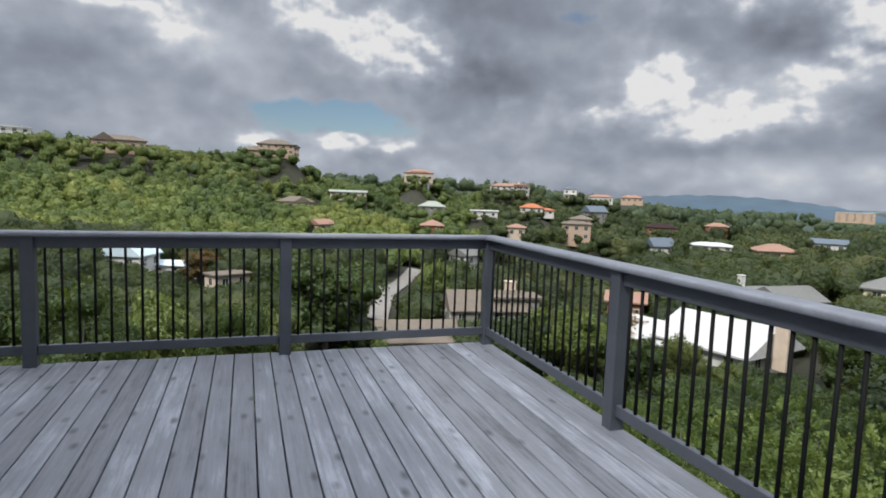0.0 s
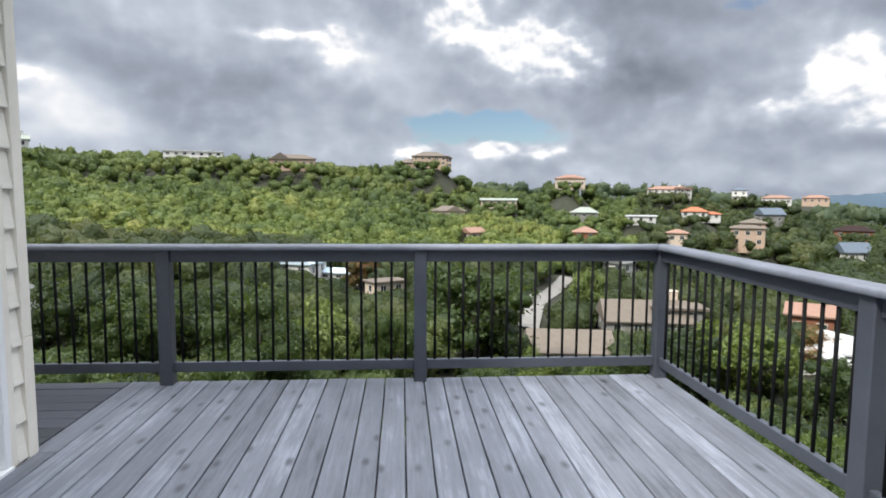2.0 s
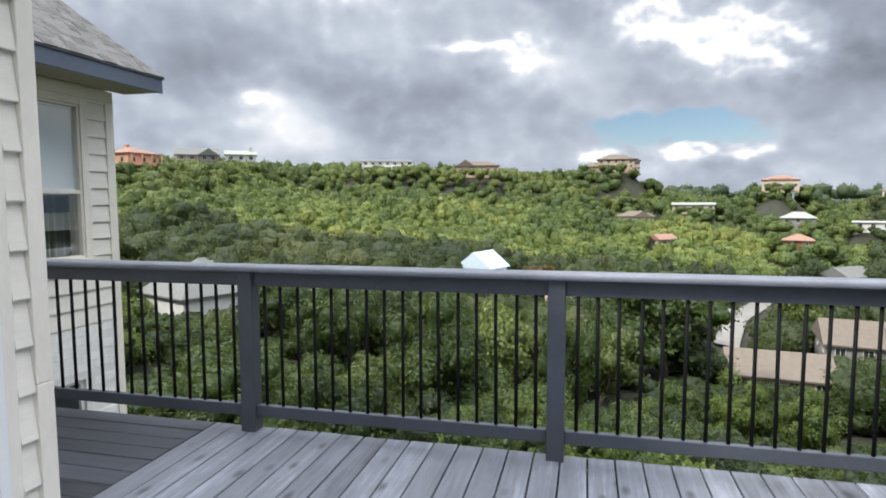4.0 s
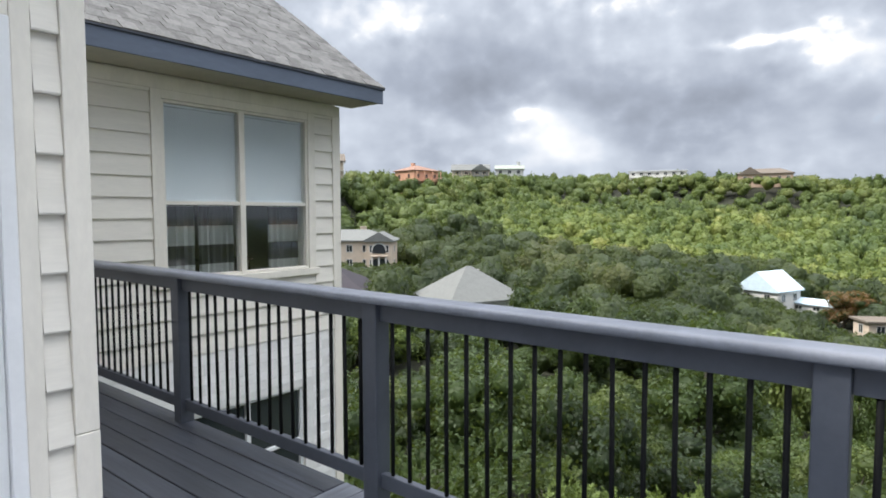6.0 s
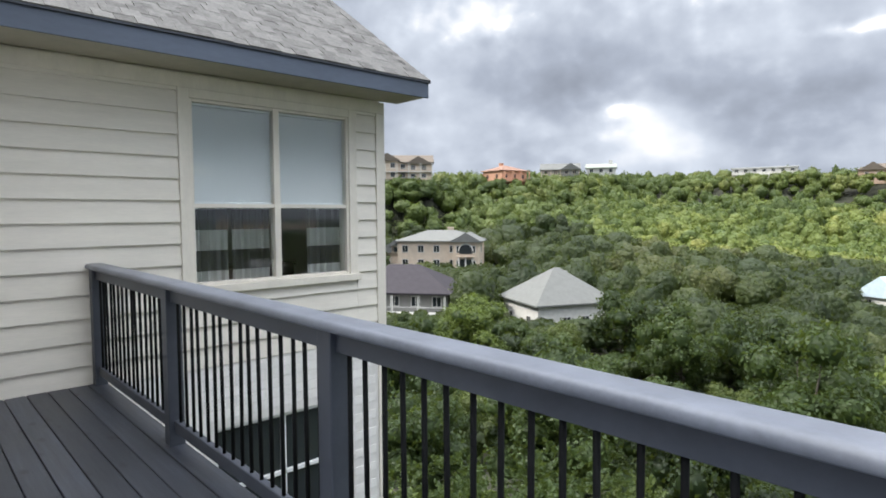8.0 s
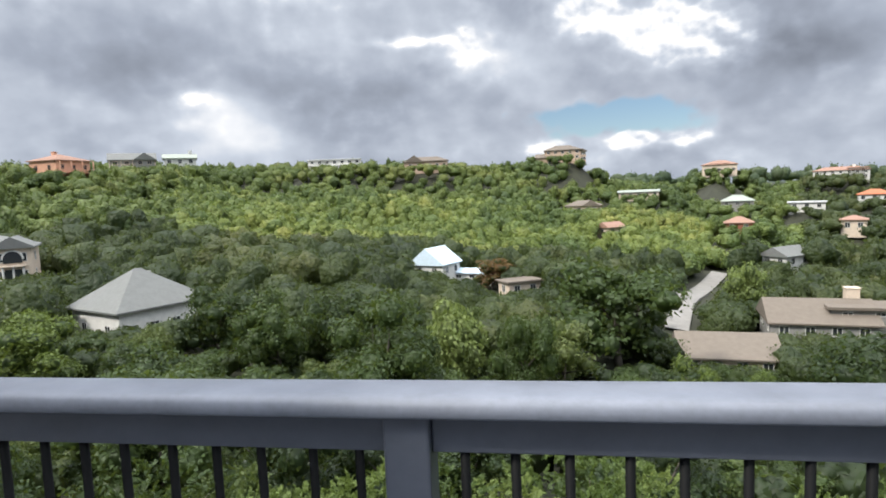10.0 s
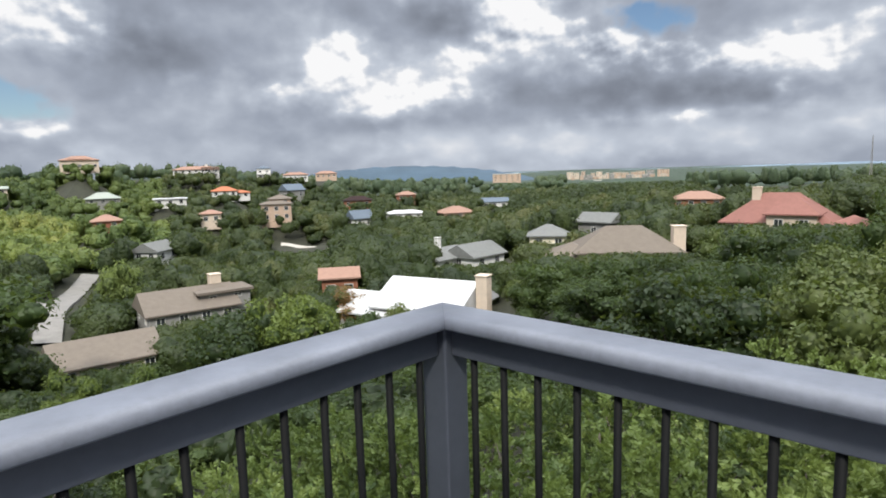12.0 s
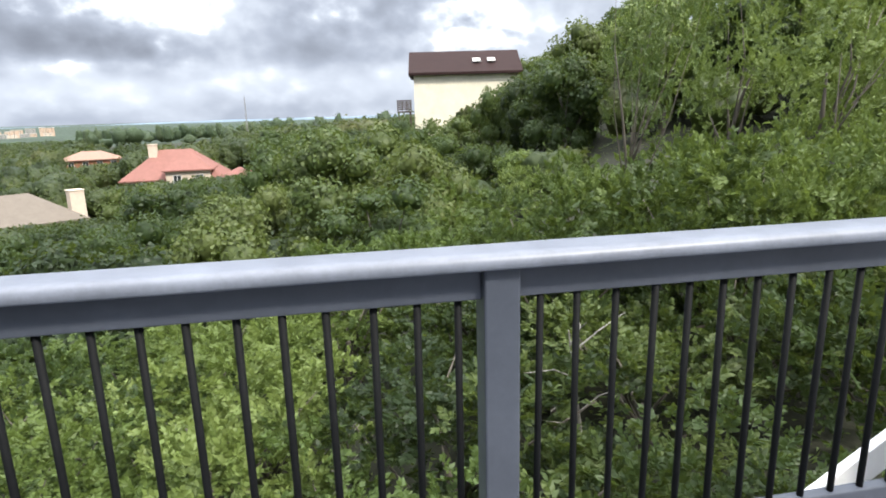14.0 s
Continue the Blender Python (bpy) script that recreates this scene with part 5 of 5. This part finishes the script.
def free(x, y, gap):
    for a, b in spots:
        if abs(a - x) < gap and abs(b - y) < gap and (a - x) ** 2 + (b - y) ** 2 < gap * gap:
            return False
    spots.append((x, y))
    return True


# trees that stand out by their size or colour: direction, top's elevation, distance, crown radius
for az, el, r, rad, meshes, label in FEATURE_TREES:
    x, y = place(az, r)
    gz = float(ground_z(x, y))
    top = EYE.z + r * math.tan(radians(el))
    spots.append((x, y))
    plant("tree", meshes, (x, y, min(gz, top - 4.0) - 0.2), (rad / 3.3, (top - min(gz, top - 4.0)) / 6.5), az, label, "tree", "trees that stand out")
    KEEP_CLEAR.append((az, math.degrees(math.atan(rad * 0.6 / r)), r, el - math.degrees(math.atan(rad * 1.5 / r)), rad * 0.3))
# bushes and small trees right under and beside the deck, with bare hollows (direction, half width, from, to) between them
HOLLOWS = ((-94, 8, 6.8, 11.0), (-124, 7, 5.0, 8.5), (-70, 4, 6.4, 9.0), (-50, 3, 6.5, 8.5), (10, 4, 9, 12))
n_bush = 0
for _ in range(2600):
    r, az = rt.uniform(3.2, 17), rt.uniform(-142, 60)
    x, y = place(az, r)
    hollow = any(abs(az - a) < w and r0 < r < r1 for a, w, r0, r1 in HOLLOWS)
    if inside_house(x, y) or hollow or not free(x, y, 1.25) or n_bush > 110:
        continue
    gz = float(ground_z(x, y))
    up_hill = max(0.0, min(1.0, (-92 - az) / 30))
    h = rt.uniform(2.0, 3.8) + up_hill * max(0.0, r - 7.0) * 0.34
    h = min(h, -1.9 + up_hill * r * 0.2 - gz, 7.5)
    if h < 1.2:
        continue
    s = h / 3.6
    if s > 1.35:
        plant("tree", TALL[n_bush % 2], (x, y, gz - 0.2), (min(1.1, 0.6 + h / 14) * rt.uniform(0.9, 1.1), h / 6.8), rt.uniform(0, 6.28),
              "small leafy green tree close beside the deck", "tree", "trees on the near slope")
        n_bush += 1
        continue
    # directions where shade is painted by the darker leaf colour
    shade_tone = az < -100 and r < 12 or az > 12 and n_bush % 2
    plant("shrub", (SHADE_BUSH if shade_tone else BUSH)[n_bush % 4], (x, y, gz - 0.1), (min(1.6, 0.95 + 0.25 * s) * rt.uniform(0.9, 1.15), s), rt.uniform(0, 6.28),
          "leafy shrub close below the deck, shade put into its leaf colour" if shade_tone else "leafy light green shrub on the slope below the deck", "shrub", "shrubs below the deck")
    n_bush += 1
# trees on the near slope
n_big = 0
for _ in range(3000):
    r, az = 14 + 32 * math.sqrt(rt.random()), rt.uniform(-138, 58)
    x, y = place(az, r)
    if inside_house(x, y) or not free(x, y, 3.0 if az < -50 else 3.7) or n_big > 100:
        continue
    gz = float(ground_z(x, y))
    h = rt.uniform(4.4, 8.2) + (2.5 if az < -105 else 0)
    top = seen_over(az, r, gz + h)
    if top - gz < 2.5:
        continue
    h = top - gz
    s = h / 6.4
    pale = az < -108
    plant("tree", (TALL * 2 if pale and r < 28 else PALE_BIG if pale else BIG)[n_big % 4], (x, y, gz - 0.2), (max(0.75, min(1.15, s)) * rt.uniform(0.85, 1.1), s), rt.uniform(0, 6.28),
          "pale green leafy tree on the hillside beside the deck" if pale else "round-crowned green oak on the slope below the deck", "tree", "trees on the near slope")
    n_big += 1
# trees of the valley
n_mid = 0
for _ in range(6000):
    r, az = 44 + 34 * math.sqrt(rt.random()), rt.uniform(-118, 58)
    x, y = place(az, r)
    if n_mid >= 140 or not free(x, y, 4.7):
        continue
    gz = float(ground_z(x, y))
    top = seen_over(az, r, gz + rt.uniform(4.6, 9.4))
    if top - gz < 2.2:
        continue
    s = (top - gz) / 6.6
    plant("tree", MID[n_mid % 5], (x, y, gz - 0.2), (max(0.7, min(1.25, s)) * rt.uniform(0.85, 1.15), s), rt.uniform(0, 6.28),
          "broad green oak in the wooded valley", "tree", "trees in the valley")
    n_mid += 1

# woods further off, one mass of crowns made of leafy clumps
bv, bf = ball(8, 6)
bv = np.array(bv)
bf = np.array(bf)


def woods(name, count, r0, r1, az0, az1, clumps, clump, size, label, seed, mat="leaf_far"):
    rg = np.random.default_rng(seed)
    rows = []
    tries = np.stack([np.sqrt(rg.uniform(r0 * r0, r1 * r1, count * 4)), rg.uniform(az0, az1, count * 4)], 1)
    cell = set()
    for r, az in tries:
        x, y = place(az, r)
        g = size * 0.76
        key = (int(x // g), int(y // g))
        if key in cell:
            continue
        gz = float(ground_z(x, y))
        top = seen_over(az, r, gz + rg.uniform(0.6, 1.35) * size * 1.15)
        if top - gz < 0.8:
            continue
        cell.add(key)
        rows.append((x, y, gz, top - gz))
        if len(rows) >= count:
            break
    rows = np.array(rows)
    n = len(rows)
    rad = size * rg.uniform(0.34, 0.8, n)
    hh = rows[:, 3]
    rad = np.minimum(rad, hh * 0.75)
    cen = rows[:, :3] + np.stack([np.zeros(n), np.zeros(n), hh * 0.55], 1)
    ext = np.stack([rad, rad, hh * 0.48], 1)
    d = rg.normal(size=(n, clumps, 3))
    d[:, :, 2] = np.abs(d[:, :, 2] + 0.25) - 0.12
    d /= np.linalg.norm(d, axis=2, keepdims=True)
    lump = 0.92 + 0.2 * np.sin(d[:, :, 0] * 5 + np.arange(n)[:, None]) * np.sin(d[:, :, 1] * 6 + np.arange(n)[:, None] * 2) + rg.normal(0, 0.07, (n, clumps))
    p = cen[:, None] + d * ext[:, None] * lump[:, :, None]
    v, f = leaves_on(p.reshape(-1, 3), (d + rg.normal(0, 0.65, d.shape)).reshape(-1, 3), clump, 0.9, rg, True)
    own = np.arange(n)[:, None]
    swell = 0.84 + 0.2 * np.sin(bv[None, :, 0] * 5 + own) * np.sin(bv[None, :, 1] * 6 + own * 2) + 0.09 * np.sin(bv[None, :, 2] * 8 + own * 3) + rg.normal(0, 0.08, (n, len(bv)))
    iv = (bv[None] * ext[:, None] * swell[:, :, None] + cen[:, None]).reshape(-1, 3)
    fi = (bf[None] + (np.arange(n) * len(bv))[:, None, None]).reshape(-1, 4) + len(v)
    fi = np.concatenate([fi[:, :3], fi[fi[:, 2] != fi[:, 3]][:, [0, 2, 3]]])
    fq = np.concatenate([f, fi])
    which = np.concatenate([np.zeros(len(f), int), np.ones(len(fi), int)])
    ob = new(name, array_mesh(name, np.concatenate([v, iv]), fq, [mat, mat], which))
    return tagged(ob, label, "woods", kind="stuff")


woods("valley_shrubs", 1500, 28, 125, -130, 62, 75, 0.34, 2.5, "low green shrubs between the valley trees", 19)
woods("valley_grove", 520, 74, 122, -116, 62, 480, 0.3, 5.6, "green oaks crowded along the valley floor", 20)
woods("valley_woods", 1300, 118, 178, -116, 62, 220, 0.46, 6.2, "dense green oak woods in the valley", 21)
woods("slope_grove", 900, 176, 212, -116, -22, 150, 0.55, 5.6, "dense green oak woods at the slope's foot", 26)
# sunlit band of the slope: its brightness sits in the leaf colour
woods("sunny_woods", 3000, 176, 262, -22, 33, 80, 0.72, 4.9, "oak woods on the lower hillside, sunlight put into the leaf colour", 22, "leaf_sunlit")
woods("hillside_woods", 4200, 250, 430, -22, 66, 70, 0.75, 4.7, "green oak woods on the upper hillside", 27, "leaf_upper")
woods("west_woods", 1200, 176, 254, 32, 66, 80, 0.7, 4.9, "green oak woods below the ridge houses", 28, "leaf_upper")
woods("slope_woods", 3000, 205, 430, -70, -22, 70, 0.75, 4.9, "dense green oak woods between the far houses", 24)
woods("ridge_woods", 1300, 420, 900, -118, 10, 40, 1.1, 9.0, "distant green woods beyond the ridge, haze in the leaf colour", 23, "leaf_hazed")


# low growth that covers the soil under the bushes
rg = np.random.default_rng(31)
n_low = 30000
lr, la = 3.0 + 40 * rg.random(n_low) ** 1.5, np.radians(rg.uniform(-165, 62, n_low))
lx, ly = EYE.x - np.sin(la) * lr, EYE.y + np.cos(la) * lr
ok = ~(((lx > -12.5) & (lx < 0.3) & (ly > -12) & (ly < 0.3)) | ((lx < -6.9) & (ly < 3.4)))
lx, ly = lx[ok], ly[ok]
lp = np.stack([lx, ly, ground_z(lx, ly) + rg.uniform(0.05, 0.9, len(lx))], 1)
lv, lf = leaves_on(lp, rg.normal(0, 0.7, (len(lx), 3)) + (0, 0, 0.8), 0.1, 0.55, rg, True)
tagged(new("undergrowth", array_mesh("undergrowth", lv, lf, ["leaf_near"])), "low leafy green undergrowth on the slope", "undergrowth", kind="stuff")


# ---- distance ----
def ridge(name, az0, az1, dist, z_low, crest, mat, label):
    """A far ridge as a solid bank with an uneven crest."""
    bm = bmesh.new()
    n = 90
    cols = []
    for k in range(n + 1):
        f = k / n
        az = az0 + (az1 - az0) * f
        z = crest(f) + 3.5 * noise.noise((f * 30, dist * 0.01, 0)) * dist / 1500
        cols.append([bm.verts.new((*place(az, dist + o), zz)) for o, zz in ((0, z_low), (dist * 0.08, z * 0.6 + z_low * 0.4), (dist * 0.16, z), (dist * 0.3, z_low))])
    for a, b in zip(cols, cols[1:]):
        for i in range(3):
            bm.faces.new((a[i], b[i], b[i + 1], a[i + 1]))
    bmesh.ops.recalc_face_normals(bm, faces=bm.faces[:])
    return tagged(part(name, bm, mat, smooth=True), label, "distant hills", kind="structure")


# hill and plain carry their haze in the base colour
ridge("backdrop_hill", -29, -57, 1500, -50, lambda f: -50 + 64 * math.sin(math.pi * min(1, max(0, f))) ** 0.6, "far_hill", "long wooded hill in the distance, blue haze put into its colour")
ridge("backdrop_plain", 20, -135, 3300, -70, lambda f: -22 + 14 * math.sin(f * 9) * math.sin(f * 4), "plain", "plain on the horizon, blue haze put into its colour")
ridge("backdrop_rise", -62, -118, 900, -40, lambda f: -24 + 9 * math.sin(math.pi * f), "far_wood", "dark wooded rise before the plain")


def block_building(label, az, el, dist, w, h, d, mat, storeys, turn=0):
    x, y = place(az, dist)
    base = EYE.z + dist * math.tan(radians(el)) - h / 2
    top = empty("office_building", (x, y, base), label, "building", "distant buildings", turn=az + turn)
    part("wall", box(-w / 2, -d / 2, -40, w / 2, d / 2, h, 0.1), mat, top)
    part("roof", box(-w / 2 - 0.4, -d / 2 - 0.4, h + 0.002, w / 2 + 0.4, d / 2 + 0.4, h + 0.8), "concrete", top)
    n = max(2, int(w / 9))
    for s in range(storeys):
        for k in range(n):
            house_window(top, -w / 2 + (k + 0.5) * w / n, -d / 2 - 0.05, s * h / storeys + h / storeys * 0.25, w / n * 0.36, h / storeys * 0.3, 0)


block_building("broad pale brick office block in the distance", -53.2, -0.95, 1100, 50, 12, 30, "tan", 4)
block_building("low pale shed beside the office block", -49.6, -1.6, 1100, 60, 5, 20, "concrete", 1)
rc = random.Random(5)
for k in range(26):
    block_building("pale city block on the horizon", -58.6 - k * 0.36 + rc.uniform(-0.15, 0.15), -1.2 + 0.35 * (k % 2) + rc.uniform(-0.1, 0.1), 1380 + 90 * (k % 2) + rc.uniform(-40, 60), rc.uniform(7, 20), rc.uniform(5, 12), 14, rc.choice(["cream", "tan", "tan", "grey_wall", "cream"]), 3)
strip_hw = part("highway", box(-130, -14, -30, 130, 14, 0.0), "concrete")
strip_hw.matrix_world = pose(*place(-64.5, 1220), EYE.z - 1220 * math.tan(radians(1.38)), 0, -0.5, -63.5 + 12)
tagged(strip_hw, "pale concrete highway cut across the distant woods", "highway", kind="structure")
mast = empty("radio_mast", (*place(-82.6, 350), -14), "thin grey lattice radio mast on the wooded rise", "radio mast")
for k in range(3):
    a = k * 2.094
    part("leg", tube([(0.7 * math.cos(a), 0.7 * math.sin(a), 0), (0.1 * math.cos(a), 0.1 * math.sin(a), 25)], [0.12, 0.07], 5), "grey_wall", mast)
for z in range(2, 24, 3):
    s = 0.7 - 0.6 * z / 25
    part("brace", tube([(s, 0, z), (-0.5 * s, 0.87 * s, z + 1.4), (-0.5 * s, -0.87 * s, z + 2.8)], [0.05] * 3, 4), "grey_wall", mast)

# pale handrail of a stair outside the side railing
stair = empty("stair_handrail", (0.42, -3.9, 0.0), "pale painted sloping handrail board beside the deck", "handrail")
part("board", box(-0.02, -1.0, -0.065, 0.02, 0.8, 0.065, 0.006, m=pose(0, 0, 0.05, -33, 0, 0)), "white", stair)
part("post", box(-0.065, -0.645, -6.5, -0.021, -0.555, 0.44, 0.004), "rail", stair)


# bleached dead branches among the shrubs
def dead_branch(az, r, z, size, seed):
    rg_b = random.Random(seed)
    top = empty("dead_branch", (*place(az, r), z), "bleached grey dead branch among green shrubs", "branch", "dead branches in the shrubs")
    x0, y0 = place(az, r)
    root = Vector((0, 0, float(ground_z(x0, y0)) - z - 0.2))
    tip = Vector((rg_b.uniform(-0.5, 0.5), rg_b.uniform(-0.5, 0.5), size))
    part("stem", tube([tuple(root), tuple(root.lerp(tip, 0.5) + Vector((0.15, -0.1, 0))), tuple(tip)], [0.04, 0.026, 0.008], 6), "dead_wood", top)
    for _ in range(7):
        a = root.lerp(tip, rg_b.uniform(0.55, 0.95))
        b = a + Vector((rg_b.uniform(-1, 1), rg_b.uniform(-1, 1), rg_b.uniform(0.1, 0.8))) * size * 0.6
        mid = a.lerp(b, 0.5) + Vector((rg_b.uniform(-0.1, 0.1), rg_b.uniform(-0.1, 0.1), 0.06))
        part("twig", tube([tuple(a), tuple(mid), tuple(b)], [0.014, 0.009, 0.004], 5), "dead_wood", top)


for k, (az, r, z, size) in enumerate(((-115, 7.5, -2.6, 1.2), (-88, 8.5, -4.4, 1.2), (-72, 10.5, -5.0, 1.3), (-84, 11.0, -4.8, 1.1), (22, 9.5, -5.4, 1.2))):
    dead_branch(az, r, z, size, 40 + k)


# ---- boards and shingles, piece by piece ----
main_len = 0.05 - DECK_BACK
plank = [finish("deck_board", box(-0.0665, -main_len, -0.038, 0.0665, 0, 0, 0.005), "deck") for _ in range(1)][0]
x = 0.05 - 0.0675
while x - 0.0675 > CORNER_X + 0.04:
    o = new("deck_board", plank)
    o.parent = deck
    o.matrix_basis = pose(x, 0.05 + random.uniform(-0.006, 0.004), random.uniform(-0.0015, 0.0015), 0, random.uniform(-0.25, 0.25), 0)
    x -= 0.1405
edge = x + 0.073
short = finish("deck_board", box(-0.0675, -1.18, -0.038, 0.0675, 0, 0, 0.005), "deck")
o = new("deck_board", short)
o.parent = deck
o.matrix_basis = pose(edge - 0.0675 - 0.003, 0.05, 0)
filler = finish("deck_board", box(-0.049, DECK_BACK - CORNER_Y, -0.038, 0.049, 0, 0, 0.005), "deck")
o = new("deck_board", filler)
o.parent = deck
o.matrix_basis = pose(edge - 0.054, 0.05 - 1.185, 0.0)
walk_len = edge - 0.145 - WING_X - 0.03
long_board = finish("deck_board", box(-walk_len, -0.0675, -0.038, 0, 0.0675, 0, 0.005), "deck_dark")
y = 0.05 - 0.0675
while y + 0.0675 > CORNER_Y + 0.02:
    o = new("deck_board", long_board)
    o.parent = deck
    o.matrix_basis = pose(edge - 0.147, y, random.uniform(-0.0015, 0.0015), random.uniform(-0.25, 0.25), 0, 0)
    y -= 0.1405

SH_W, SH_H = 0.15, 0.118
shingle_meshes = []
for k in range(4):
    w = SH_W * (0.985, 0.98, 0.97, 0.985)[k]
    shingle_meshes.append(finish("shingle", box(0, 0, 0, SH_H + 0.03, w, 0.012 + 0.006 * (k % 2), 0.0), "shingle"))
made, joined = 0, bmesh.new()
for r in range(int(RUN / math.cos(radians(tilt)) / SH_H)):
    y = GABLE_Y + 0.015
    first = True
    while y > -1.3:
        k = random.randrange(4)
        s = r * SH_H
        m = pose(EAVE_X + 0.02 - s * math.cos(radians(tilt)), y - SH_W, EAVE_Z + 0.172 + s * math.sin(radians(tilt))) @ pose(0, 0, 0, 0, tilt + 1.6, 0) @ pose(-SH_H - 0.03, 0, 0)
        if made < 300 and y > 1.2 or made < 120:
            o = new("shingle", shingle_meshes[k])
            o.parent = wing_roof
            o.matrix_basis = m
            made += 1
        else:
            w = SH_W * 0.982
            box(0, 0, 0, SH_H + 0.03, w, random.choice((0.012, 0.018)), bm=joined, m=pose(WING_X, 0, 0) @ m)
        y -= SH_W * (0.5 if first and r % 2 else 1.0)
        first = False
tagged(part("shingle_field", joined, "shingle"), "grey asphalt shingles laid in rows on the wing roof", "shingles", kind="stuff")
